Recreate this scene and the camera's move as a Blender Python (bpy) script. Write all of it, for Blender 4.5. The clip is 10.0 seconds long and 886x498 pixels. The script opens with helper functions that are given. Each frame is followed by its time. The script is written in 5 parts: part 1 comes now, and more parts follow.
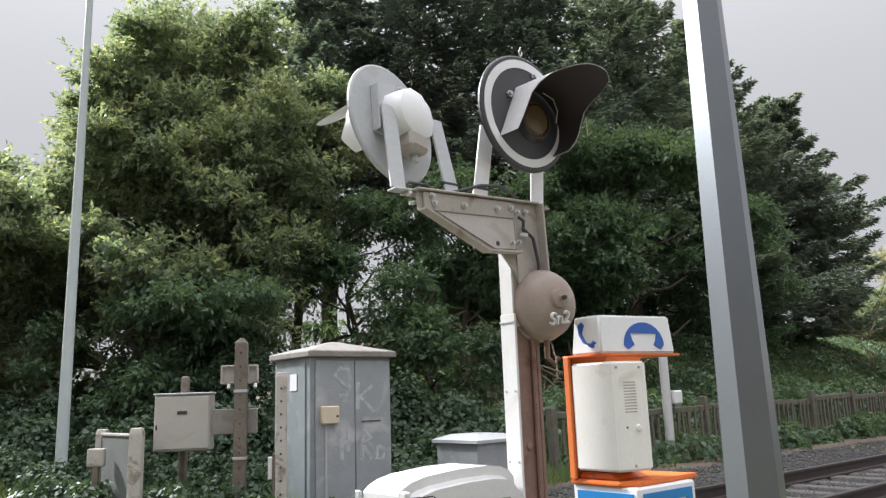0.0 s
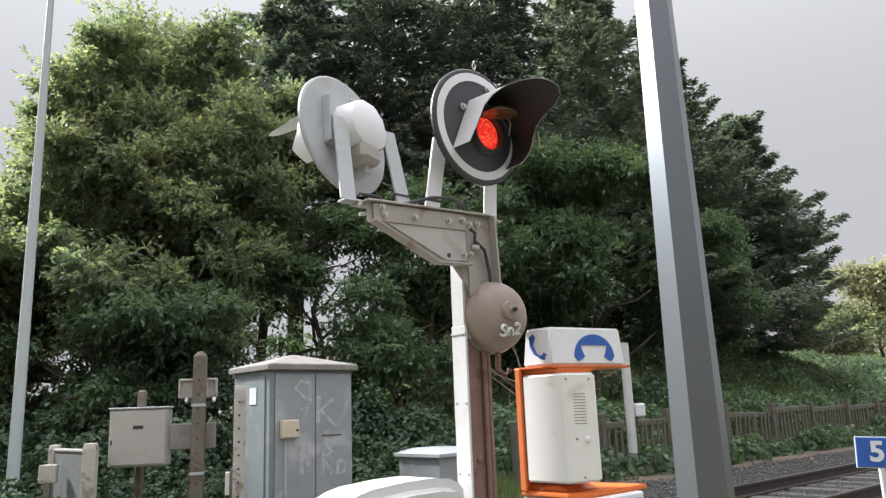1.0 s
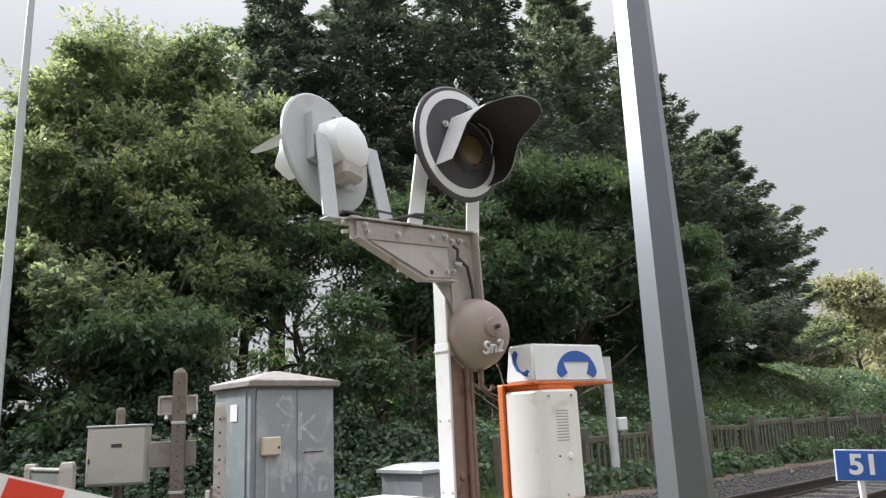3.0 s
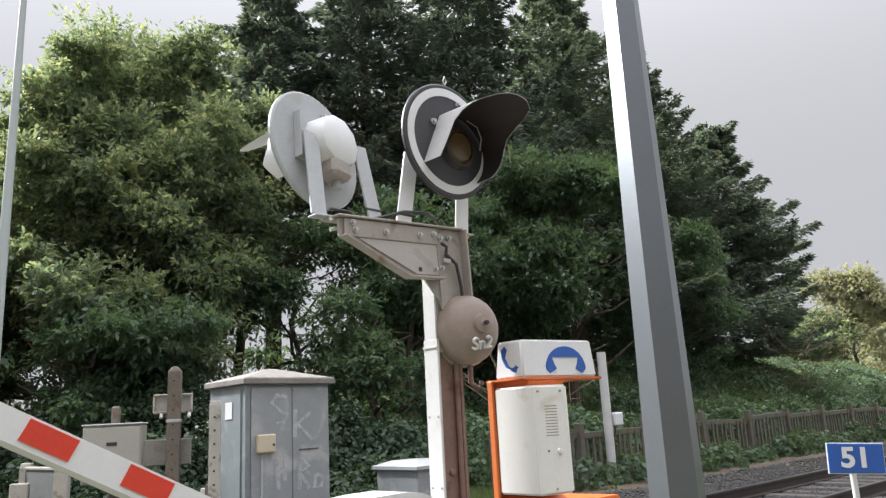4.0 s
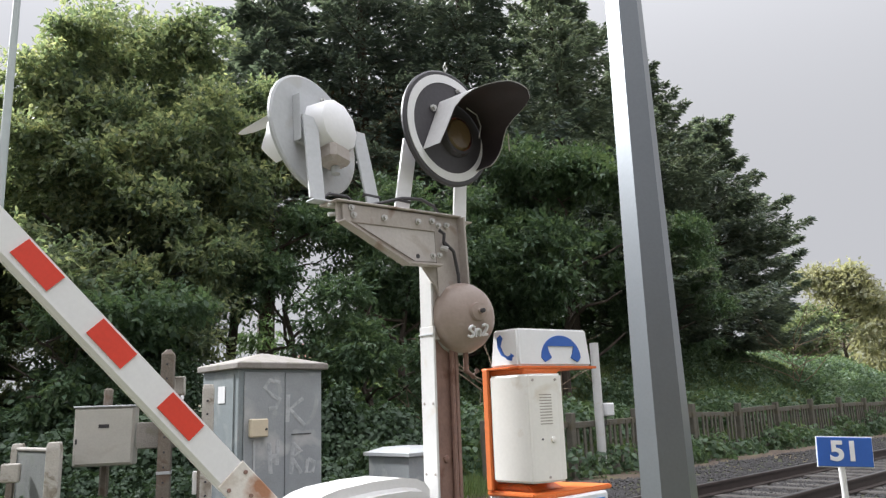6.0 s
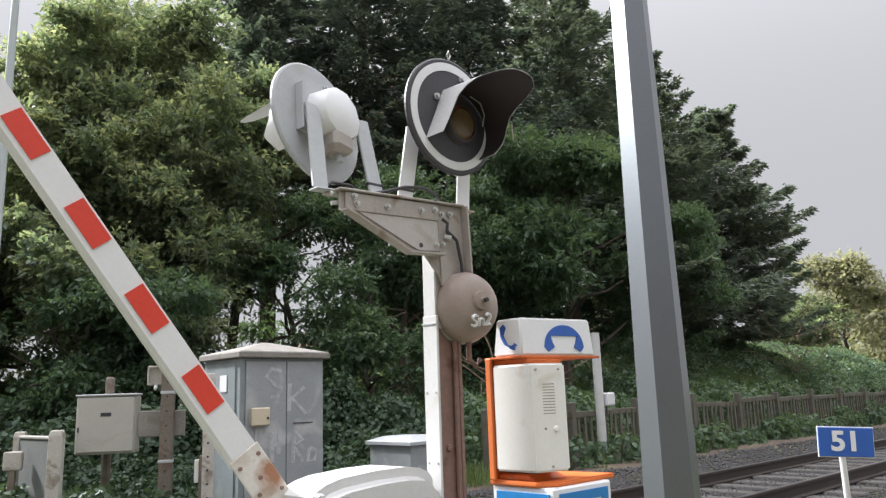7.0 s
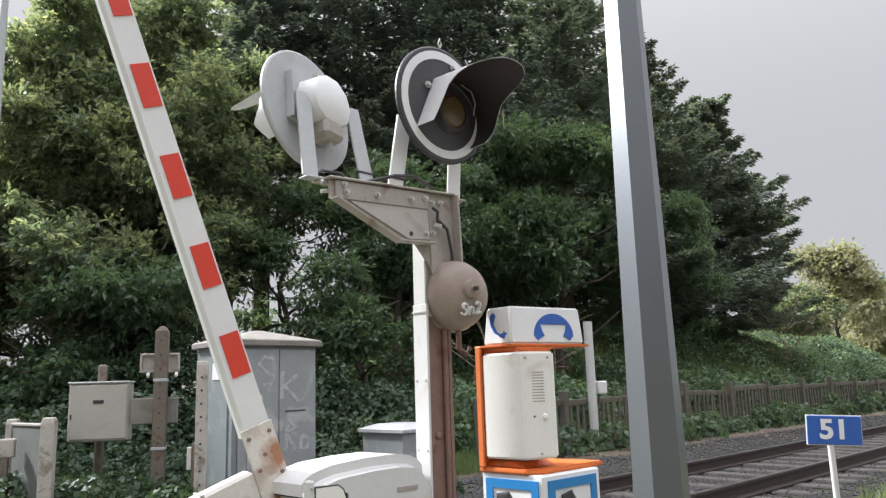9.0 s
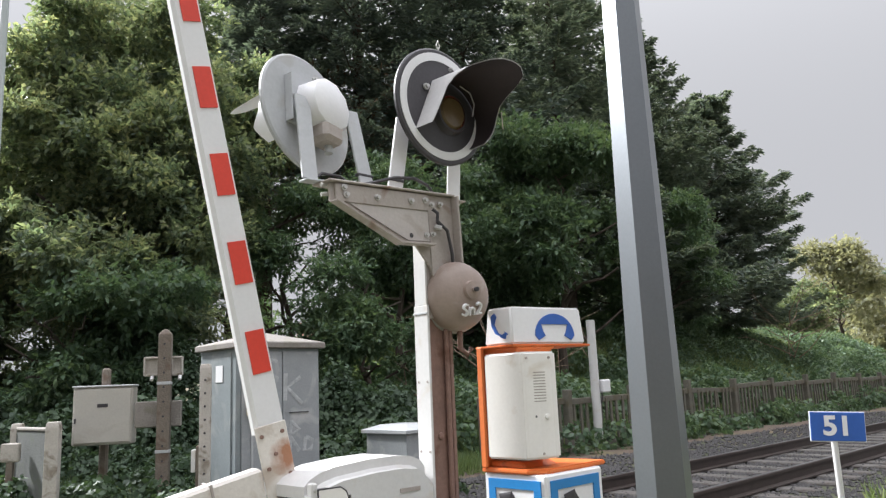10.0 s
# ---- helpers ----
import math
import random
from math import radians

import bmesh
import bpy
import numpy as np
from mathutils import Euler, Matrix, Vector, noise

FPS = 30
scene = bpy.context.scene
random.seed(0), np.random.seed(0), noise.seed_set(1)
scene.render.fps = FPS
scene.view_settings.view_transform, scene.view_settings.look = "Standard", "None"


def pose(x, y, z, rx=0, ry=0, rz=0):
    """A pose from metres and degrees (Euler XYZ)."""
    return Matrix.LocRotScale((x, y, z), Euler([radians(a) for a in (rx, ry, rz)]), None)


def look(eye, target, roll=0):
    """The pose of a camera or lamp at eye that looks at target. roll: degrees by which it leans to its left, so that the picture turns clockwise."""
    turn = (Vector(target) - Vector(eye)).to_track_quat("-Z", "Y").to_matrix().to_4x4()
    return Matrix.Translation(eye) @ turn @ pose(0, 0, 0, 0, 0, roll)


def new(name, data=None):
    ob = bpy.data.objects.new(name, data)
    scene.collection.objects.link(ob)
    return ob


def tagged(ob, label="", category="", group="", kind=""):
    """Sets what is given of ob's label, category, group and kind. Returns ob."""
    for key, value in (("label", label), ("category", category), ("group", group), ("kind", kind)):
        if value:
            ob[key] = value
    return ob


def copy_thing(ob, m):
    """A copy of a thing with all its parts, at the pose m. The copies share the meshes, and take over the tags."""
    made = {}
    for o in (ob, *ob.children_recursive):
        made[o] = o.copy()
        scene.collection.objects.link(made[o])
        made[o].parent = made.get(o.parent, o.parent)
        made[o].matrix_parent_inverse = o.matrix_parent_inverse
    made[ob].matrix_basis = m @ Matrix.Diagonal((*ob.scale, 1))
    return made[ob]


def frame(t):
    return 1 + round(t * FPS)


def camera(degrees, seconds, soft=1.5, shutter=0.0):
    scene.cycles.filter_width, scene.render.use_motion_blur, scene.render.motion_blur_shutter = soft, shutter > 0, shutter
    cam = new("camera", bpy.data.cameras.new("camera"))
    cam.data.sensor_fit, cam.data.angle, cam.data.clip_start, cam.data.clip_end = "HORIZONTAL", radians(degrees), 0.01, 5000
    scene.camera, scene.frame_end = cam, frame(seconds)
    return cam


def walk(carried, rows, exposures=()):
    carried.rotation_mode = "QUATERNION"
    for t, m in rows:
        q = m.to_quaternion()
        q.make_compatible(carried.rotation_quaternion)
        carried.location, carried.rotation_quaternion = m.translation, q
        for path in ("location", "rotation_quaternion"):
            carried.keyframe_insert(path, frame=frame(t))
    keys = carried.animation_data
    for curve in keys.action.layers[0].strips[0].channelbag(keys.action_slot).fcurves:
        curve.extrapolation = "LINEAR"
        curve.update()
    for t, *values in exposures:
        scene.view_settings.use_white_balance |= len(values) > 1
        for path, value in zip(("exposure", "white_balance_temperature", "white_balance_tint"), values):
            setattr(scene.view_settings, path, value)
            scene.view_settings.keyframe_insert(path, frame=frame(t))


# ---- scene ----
cam = camera(61.0, 10.0, soft=1.3)

# seconds, eye x y z, yaw, pitch, roll
PATH = [
    (0.0, 0.0000, 0.0000, 1.2000, 0.500, 11.240, 1.957),
    (0.5, 0.0468, -0.0003, 1.1934, -0.622, 11.943, 2.650),
    (1.0, 0.0848, -0.0002, 1.1884, -1.758, 12.195, 2.160),
    (1.5, 0.0861, 0.0057, 1.2011, -2.170, 13.653, 2.807),
    (2.0, 0.0789, 0.0026, 1.2028, -2.097, 13.728, 2.651),
    (2.5, 0.0749, 0.0002, 1.2032, -2.860, 13.378, 2.293),
    (4.0, 0.1219, -0.0239, 1.1989, -3.168, 12.916, 2.940),
    (4.5, 0.1328, -0.0288, 1.1981, -2.583, 12.066, 3.313),
    (5.0, 0.1292, -0.0297, 1.1987, -3.614, 12.155, 2.909),
    (5.5, 0.1175, -0.0264, 1.1952, -3.897, 12.184, 2.287),
    (7.0, 0.0943, -0.0040, 1.1949, -3.823, 11.232, 1.890),
    (7.5, 0.1023, -0.0077, 1.1937, -3.811, 10.915, 2.159),
    (8.0, 0.1182, -0.0095, 1.1914, -3.470, 10.528, 2.438),
    (8.5, 0.1152, -0.0127, 1.1917, -4.283, 10.552, 1.592),
    (9.0, 0.1141, -0.0128, 1.1924, -4.251, 10.356, 1.798),
    (9.5, 0.1207, -0.0209, 1.1939, -4.465, 10.150, 2.181),
    (10.0, 0.1235, -0.0232, 1.1980, -3.955, 10.342, 2.367),
]
walk(cam, [(t, pose(x, y, z, 90 + p, r, w)) for t, x, y, z, w, p, r in PATH], [(0.0, 0.29, 5880, 10), (10.0, 0.29, 5880, 10)])

# ---- light: thin bright cloud, a soft sun ahead and to the side ----
SUN = Vector((-0.68, 0.46, 0.57)).normalized()
world = bpy.data.worlds.new("sky")
scene.world = world
world.use_nodes = True
wn, wl = world.node_tree.nodes, world.node_tree.links
bg = wn["Background"]
sky = wn.new("ShaderNodeTexSky")
sky.sky_type, sky.sun_disc = "NISHITA", False
sky.sun_elevation = math.asin(SUN.z)
sky.sun_rotation = math.atan2(SUN.x, SUN.y)
hs = wn.new("ShaderNodeHueSaturation")
hs.inputs["Saturation"].default_value = 0.12
hs.inputs["Value"].default_value = 0.8
cloud = wn.new("ShaderNodeMix")
cloud.data_type = "RGBA"
cloud.inputs[0].default_value = 0.93
cloud.inputs[7].default_value = (7.15, 6.78, 6.5, 1)
wl.new(sky.outputs[0], hs.inputs["Color"])
wl.new(hs.outputs[0], cloud.inputs[6])
# an overcast sky is brightest overhead
way = wn.new("ShaderNodeTexCoord")
xyz = wn.new("ShaderNodeSeparateXYZ")
wl.new(way.outputs["Generated"], xyz.inputs[0])
square = wn.new("ShaderNodeMath")
square.operation = "POWER"
square.inputs[1].default_value = 4.0
square.use_clamp = True
wl.new(xyz.outputs["Z"], square.inputs[0])
lift = wn.new("ShaderNodeMapRange")
lift.inputs[1].default_value, lift.inputs[2].default_value = 0.0, 1.0
lift.inputs[3].default_value, lift.inputs[4].default_value = 0.67, 5.6
wl.new(square.outputs[0], lift.inputs[0])
over = wn.new("ShaderNodeMix")
over.data_type, over.blend_type = "RGBA", "MULTIPLY"
over.inputs[0].default_value = 1
wl.new(cloud.outputs[2], over.inputs[6])
wl.new(lift.outputs[0], over.inputs[7])
wl.new(over.outputs[2], bg.inputs[0])
bg.inputs[1].default_value = 0.106
sun = new("sun", bpy.data.lights.new("sun", "SUN"))
sun.data.energy, sun.data.angle, sun.data.color = 8.4, radians(5), (1.0, 0.955, 0.88)
sun.matrix_world = look(SUN * 60, (0, 0, 0))

# ---- materials ----


def mat(name, base, rough=0.6, metal=0.0, var=0.15, scale=6.0, stain=None, stain_amt=0.5, stain_scale=2.5, bump=0.15, fine=60.0):
    """A surface with fine grain, broad variation and patches of a second colour."""
    m = bpy.data.materials.new(name)
    m.use_nodes = True
    n, l = m.node_tree.nodes, m.node_tree.links
    p = n["Principled BSDF"]
    p.inputs["Roughness"].default_value, p.inputs["Metallic"].default_value = rough, metal
    tc = n.new("ShaderNodeTexCoord")
    n1 = n.new("ShaderNodeTexNoise")
    n1.inputs["Scale"].default_value, n1.inputs["Detail"].default_value = scale, 5
    n2 = n.new("ShaderNodeTexNoise")
    n2.inputs["Scale"].default_value, n2.inputs["Detail"].default_value = fine, 3
    l.new(tc.outputs["Object"], n1.inputs["Vector"])
    l.new(tc.outputs["Object"], n2.inputs["Vector"])
    add = n.new("ShaderNodeMath")
    add.operation = "ADD"
    l.new(n1.outputs["Fac"], add.inputs[0])
    l.new(n2.outputs["Fac"], add.inputs[1])
    r = n.new("ShaderNodeMapRange")
    r.inputs[1].default_value, r.inputs[2].default_value = 0.6, 1.4
    r.inputs[3].default_value, r.inputs[4].default_value = 1 - var, 1 + var
    l.new(add.outputs[0], r.inputs[0])
    mul = n.new("ShaderNodeMix")
    mul.data_type, mul.blend_type = "RGBA", "MULTIPLY"
    mul.inputs[0].default_value = 1
    mul.inputs[6].default_value = (*base, 1)
    l.new(r.outputs[0], mul.inputs[7])
    col = mul.outputs[2]
    if stain:
        n3 = n.new("ShaderNodeTexNoise")
        n3.inputs["Scale"].default_value, n3.inputs["Detail"].default_value = stain_scale, 6
        n3.inputs["Distortion"].default_value = 0.6
        l.new(tc.outputs["Object"], n3.inputs["Vector"])
        cr = n.new("ShaderNodeMapRange")
        cr.inputs[1].default_value, cr.inputs[2].default_value = 0.62 - 0.25 * stain_amt, 0.74 - 0.2 * stain_amt
        l.new(n3.outputs["Fac"], cr.inputs[0])
        mx = n.new("ShaderNodeMix")
        mx.data_type = "RGBA"
        l.new(cr.outputs[0], mx.inputs[0])
        l.new(col, mx.inputs[6])
        mx.inputs[7].default_value = (*stain, 1)
        col = mx.outputs[2]
    l.new(col, p.inputs["Base Color"])
    if bump:
        b = n.new("ShaderNodeBump")
        b.inputs["Strength"].default_value, b.inputs["Distance"].default_value = bump, 0.01
        l.new(add.outputs[0], b.inputs["Height"])
        l.new(b.outputs[0], p.inputs["Normal"])
    return m


def leaf_mat(name, ramp, translucent=0.45, rough=0.5):
    """Leaves: each one its own green, light comes through."""
    m = bpy.data.materials.new(name)
    m.use_nodes = True
    n, l = m.node_tree.nodes, m.node_tree.links
    p, out = n["Principled BSDF"], n["Material Output"]
    p.inputs["Roughness"].default_value = rough
    p.inputs["Specular IOR Level"].default_value = 0.5
    geo = n.new("ShaderNodeNewGeometry")
    tc = n.new("ShaderNodeTexCoord")
    big = n.new("ShaderNodeTexNoise")
    big.inputs["Scale"].default_value, big.inputs["Detail"].default_value = 0.9, 3
    l.new(tc.outputs["Object"], big.inputs["Vector"])
    mixf = n.new("ShaderNodeMath")
    mixf.operation = "MULTIPLY_ADD"
    mixf.inputs[1].default_value = 0.55
    l.new(geo.outputs["Random Per Island"], mixf.inputs[0])
    half = n.new("ShaderNodeMapRange")
    half.inputs[1].default_value, half.inputs[2].default_value = 0.3, 0.7
    half.inputs[3].default_value, half.inputs[4].default_value = 0.0, 0.45
    l.new(big.outputs["Fac"], half.inputs[0])
    l.new(half.outputs[0], mixf.inputs[2])
    cr = n.new("ShaderNodeValToRGB")
    els = cr.color_ramp.elements
    while len(els) < len(ramp):
        els.new(0.5)
    for i, (e, c) in enumerate(zip(els, ramp)):
        e.position, e.color = i / (len(ramp) - 1), (*c, 1)
    l.new(mixf.outputs[0], cr.inputs[0])
    l.new(cr.outputs[0], p.inputs["Base Color"])
    tr = n.new("ShaderNodeBsdfTranslucent")
    br = n.new("ShaderNodeMix")
    br.data_type, br.blend_type = "RGBA", "MULTIPLY"
    br.inputs[0].default_value = 1
    br.inputs[7].default_value = (1.65, 1.55, 0.95, 1)
    l.new(cr.outputs[0], br.inputs[6])
    l.new(br.outputs[2], tr.inputs["Color"])
    ms = n.new("ShaderNodeMixShader")
    ms.inputs[0].default_value = translucent
    l.new(p.outputs[0], ms.inputs[1])
    l.new(tr.outputs[0], ms.inputs[2])
    l.new(ms.outputs[0], out.inputs["Surface"])
    return m


def glow(name, color, strength):
    m = bpy.data.materials.new(name)
    m.use_nodes = True
    p = m.node_tree.nodes["Principled BSDF"]
    p.inputs["Base Color"].default_value = (*color, 1)
    p.inputs["Emission Color"].default_value = (*color, 1)
    p.inputs["Emission Strength"].default_value = strength
    return m


WHITE = mat("white_paint", (0.62, 0.61, 0.60), 0.45, var=0.06, stain=(0.55, 0.50, 0.43), stain_amt=0.15, stain_scale=5, bump=0.05)
WHITE_CLEAN = mat("white_enamel", (0.76, 0.755, 0.765), 0.35, var=0.04, bump=0.02)
CREAM = mat("cream_plastic", (0.80, 0.775, 0.735), 0.42, var=0.04, stain=(0.66, 0.60, 0.52), stain_amt=0.1, stain_scale=7, bump=0.04)
RUSTWHITE = mat("white_paint_rusting", (0.72, 0.68, 0.62), 0.55, var=0.1, stain=(0.33, 0.13, 0.045), stain_amt=0.42, stain_scale=6, bump=0.2)
GREYWHITE = mat("grey_white_metal", (0.42, 0.43, 0.44), 0.5, var=0.08, stain=(0.36, 0.35, 0.33), stain_amt=0.25, stain_scale=6, bump=0.06)
TAUPE = mat("weathered_taupe_paint", (0.37, 0.33, 0.30), 0.6, var=0.12, stain=(0.22, 0.15, 0.11), stain_amt=0.25, stain_scale=7, bump=0.12)
RUSTRED = mat("red_brown_primer", (0.225, 0.135, 0.108), 0.65, var=0.2, stain=(0.15, 0.075, 0.05), stain_amt=0.35, stain_scale=9, bump=0.15)
BELL = mat("weathered_bell_paint", (0.30, 0.235, 0.20), 0.5, var=0.1, stain=(0.38, 0.32, 0.28), stain_amt=0.25, stain_scale=9, bump=0.1)
BLACK = mat("black_paint", (0.035, 0.032, 0.036), 0.5, var=0.2, bump=0.05)
DISC = mat("dark_signal_plate", (0.050, 0.046, 0.052), 0.45, var=0.2, bump=0.04)
VISOR = mat("dark_visor", (0.030, 0.022, 0.024), 0.6, var=0.2, bump=0.05)
STEEL = mat("zinc_steel", (0.55, 0.54, 0.52), 0.4, 0.7, var=0.1, bump=0.05)
ORANGE = mat("orange_plastic", (0.68, 0.17, 0.035), 0.45, var=0.1, stain=(0.42, 0.12, 0.04), stain_amt=0.25, stain_scale=6, bump=0.04)
BLUE = mat("blue_enamel", (0.035, 0.11, 0.42), 0.4, var=0.08, bump=0.02)
BLUE2 = mat("sky_blue_enamel", (0.025, 0.20, 0.50), 0.4, var=0.08, bump=0.02)
RED = mat("red_reflective", (0.66, 0.055, 0.03), 0.4, var=0.08, bump=0.03)
MAST = mat("galvanised_mast", (0.19, 0.203, 0.217), 0.34, 0.7, var=0.06, scale=2.5, bump=0.03)
# cabinet grey with the tree shade on its left side put into the colour
CAB = mat("grey_cabinet_paint_shaded", (0.20, 0.225, 0.235), 0.55, var=0.12, stain=(0.27, 0.285, 0.285), stain_amt=0.35, stain_scale=3.5, bump=0.08)
CABDOOR = mat("grey_cabinet_door", (0.29, 0.305, 0.315), 0.55, var=0.12, stain=(0.44, 0.44, 0.44), stain_amt=0.4, stain_scale=3, bump=0.08)
PALEBOX = mat("pale_grey_box", (0.42, 0.40, 0.36), 0.55, var=0.07, stain=(0.33, 0.30, 0.25), stain_amt=0.2, bump=0.05)
CONCRETE = mat("weathered_concrete", (0.235, 0.215, 0.195), 0.9, var=0.2, stain=(0.20, 0.185, 0.15), stain_amt=0.35, stain_scale=7, bump=0.5)
OLDWOOD = mat("weathered_wood", (0.16, 0.135, 0.11), 0.85, var=0.3, stain=(0.13, 0.095, 0.07), stain_amt=0.4, stain_scale=8, bump=0.5)
GUSSET = mat("pale_taupe_paint", (0.46, 0.425, 0.40), 0.55, var=0.10, stain=(0.36, 0.31, 0.27), stain_amt=0.25, stain_scale=7, bump=0.08)
GRAFFITI = mat("pale_spray_paint", (0.43, 0.44, 0.45), 0.6, var=0.2, stain=(0.33, 0.345, 0.355), stain_amt=0.6, stain_scale=14, bump=0.02)
RAIL = mat("rusted_rail", (0.052, 0.038, 0.033), 0.6, 0.2, var=0.25, bump=0.2)
RAILTOP = mat("worn_rail_head", (0.10, 0.098, 0.10), 0.45, 0.6, var=0.15, bump=0.05)
SLEEPER = mat("dusty_sleeper", (0.115, 0.106, 0.097), 0.9, var=0.3, stain=(0.08, 0.065, 0.055), stain_amt=0.4, stain_scale=5, bump=0.5)
STONE = mat("ballast", (0.078, 0.074, 0.074), 0.9, var=0.35, scale=9, fine=30, bump=0.5)
BARK = mat("bark", (0.075, 0.058, 0.045), 0.9, var=0.4, scale=10, bump=0.9)
DRYWOOD = mat("dry_twig", (0.23, 0.17, 0.12), 0.9, var=0.3, bump=0.3)
SOIL = mat("grassy_soil", (0.07, 0.075, 0.04), 0.95, var=0.45, scale=1.2, stain=(0.16, 0.12, 0.075), stain_amt=0.35, stain_scale=0.8, bump=0.8, fine=14)
ROOF = mat("red_roof_tiles", (0.24, 0.10, 0.07), 0.8, var=0.25, bump=0.3)
RENDERED = mat("pale_house_wall", (0.55, 0.50, 0.43), 0.85, var=0.1, bump=0.2)
SLOT = mat("shaded_plastic_slot", (0.36, 0.33, 0.29), 0.6, var=0.05, bump=0.0)
AMBER = mat("amber_lens", (0.11, 0.075, 0.035), 0.25, var=0.15, bump=0.05)
LED = glow("lit_red_lamp", (0.9, 0.035, 0.015), 1.0)
nt = LED.node_tree
co, cells, dots = nt.nodes.new("ShaderNodeTexCoord"), nt.nodes.new("ShaderNodeTexVoronoi"), nt.nodes.new("ShaderNodeValToRGB")
cells.inputs["Scale"].default_value = 75
dots.color_ramp.elements[0].position, dots.color_ramp.elements[0].color = 0.18, (1.0, 0.16, 0.05, 1)
dots.color_ramp.elements[1].position, dots.color_ramp.elements[1].color = 0.48, (0.50, 0.012, 0.008, 1)
nt.links.new(co.outputs["Object"], cells.inputs["Vector"])
nt.links.new(cells.outputs["Distance"], dots.inputs[0])
nt.links.new(dots.outputs[0], nt.nodes["Principled BSDF"].inputs["Emission Color"])
LEAF_L = leaf_mat("ash_leaf", [(0.072, 0.112, 0.082), (0.122, 0.168, 0.118), (0.215, 0.255, 0.165), (0.38, 0.39, 0.24)], 0.58)
LEAF_D = leaf_mat("understory_leaf", [(0.055, 0.095, 0.058), (0.092, 0.148, 0.085), (0.155, 0.215, 0.115)], 0.40)
NEEDLE = leaf_mat("dark_needle", [(0.065, 0.09, 0.088), (0.105, 0.14, 0.132), (0.175, 0.21, 0.18)], 0.38, 0.5)
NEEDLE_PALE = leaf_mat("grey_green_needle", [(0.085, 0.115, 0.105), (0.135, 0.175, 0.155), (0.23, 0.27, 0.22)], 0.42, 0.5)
DRYNEEDLE = leaf_mat("browned_needle", [(0.08, 0.06, 0.042), (0.15, 0.11, 0.075)], 0.15, 0.7)
FENCE = mat("lichened_fence", (0.125, 0.115, 0.092), 0.9, var=0.3, stain=(0.11, 0.095, 0.06), stain_amt=0.4, stain_scale=4, bump=0.4)
EARTH = mat("bare_earth", (0.105, 0.078, 0.058), 0.95, var=0.35, scale=3, stain=(0.13, 0.11, 0.06), stain_amt=0.45, stain_scale=1.5, bump=0.8, fine=20)
IVY = leaf_mat("ivy_leaf", [(0.028, 0.052, 0.030), (0.045, 0.078, 0.040), (0.072, 0.115, 0.056)], 0.28, 0.6)
GRASS = leaf_mat("grass_blade", [(0.09, 0.14, 0.06), (0.14, 0.195, 0.085), (0.23, 0.25, 0.13)], 0.45)
# far leaves lightened: brightness of the backlight put into their colour
PALELEAF = leaf_mat("pale_far_leaf_backlit", [(0.20, 0.215, 0.15), (0.27, 0.28, 0.20), (0.36, 0.36, 0.29)], 0.45)
HOODGREY = mat("grey_hood_paint", (0.52, 0.51, 0.51), 0.5, var=0.1, bump=0.05)
CLOSING = mat("added_dark_wall", (0.10, 0.09, 0.085), 0.9, var=0.2, bump=0.3)

def rust_spot(name, spots, base=(0.66, 0.62, 0.57), rust=(0.30, 0.115, 0.04)):
    """Old white paint with ragged rust patches: rows of x, y, z, radius."""
    m = mat(name, base, 0.55, var=0.1, stain=(0.50, 0.43, 0.36), stain_amt=0.3, stain_scale=8, bump=0.15)
    n, l = m.node_tree.nodes, m.node_tree.links
    p = n["Principled BSDF"]
    col = p.inputs["Base Color"].links[0].from_socket
    tc = n.new("ShaderNodeTexCoord")
    wob = n.new("ShaderNodeTexNoise")
    wob.inputs["Scale"].default_value, wob.inputs["Detail"].default_value = 28, 5
    l.new(tc.outputs["Object"], wob.inputs["Vector"])
    for x, y, z, r in spots:
        far = n.new("ShaderNodeVectorMath")
        far.operation = "DISTANCE"
        far.inputs[1].default_value = (x, y, z)
        l.new(tc.outputs["Object"], far.inputs[0])
        rag = n.new("ShaderNodeMath")
        rag.operation = "MULTIPLY_ADD"
        rag.inputs[1].default_value = r * 1.1
        l.new(wob.outputs["Fac"], rag.inputs[0])
        l.new(far.outputs["Value"], rag.inputs[2])
        edge = n.new("ShaderNodeMapRange")
        edge.inputs[1].default_value, edge.inputs[2].default_value = r * 1.85, r * 1.0
        edge.inputs[3].default_value, edge.inputs[4].default_value = 0.0, 0.92
        l.new(rag.outputs[0], edge.inputs[0])
        mx = n.new("ShaderNodeMix")
        mx.data_type = "RGBA"
        l.new(edge.outputs[0], mx.inputs[0])
        l.new(col, mx.inputs[6])
        mx.inputs[7].default_value = (*rust, 1)
        col = mx.outputs[2]
    l.new(col, p.inputs["Base Color"])
    return m


CLAMP = rust_spot("clamp_paint_rusting", [(0.23, -0.02, -0.045, 0.062), (0.08, -0.02, 0.0, 0.03)])
WEIGHT = rust_spot("counterweight_paint_rusting", [(0.12, -0.03, 0.385, 0.06), (0.10, -0.03, 0.22, 0.025)])
OLDGREY = mat("grey_weathered_board", (0.10, 0.105, 0.10), 0.9, var=0.25, stain=(0.10, 0.11, 0.09), stain_amt=0.4, stain_scale=6, bump=0.4)
POLE = mat("pale_grey_pole_paint", (0.46, 0.50, 0.50), 0.45, var=0.06, bump=0.03)
LOCKBOX = mat("yellowed_cream_box", (0.58, 0.50, 0.37), 0.5, var=0.06, stain=(0.46, 0.38, 0.27), stain_amt=0.2, stain_scale=8, bump=0.05)
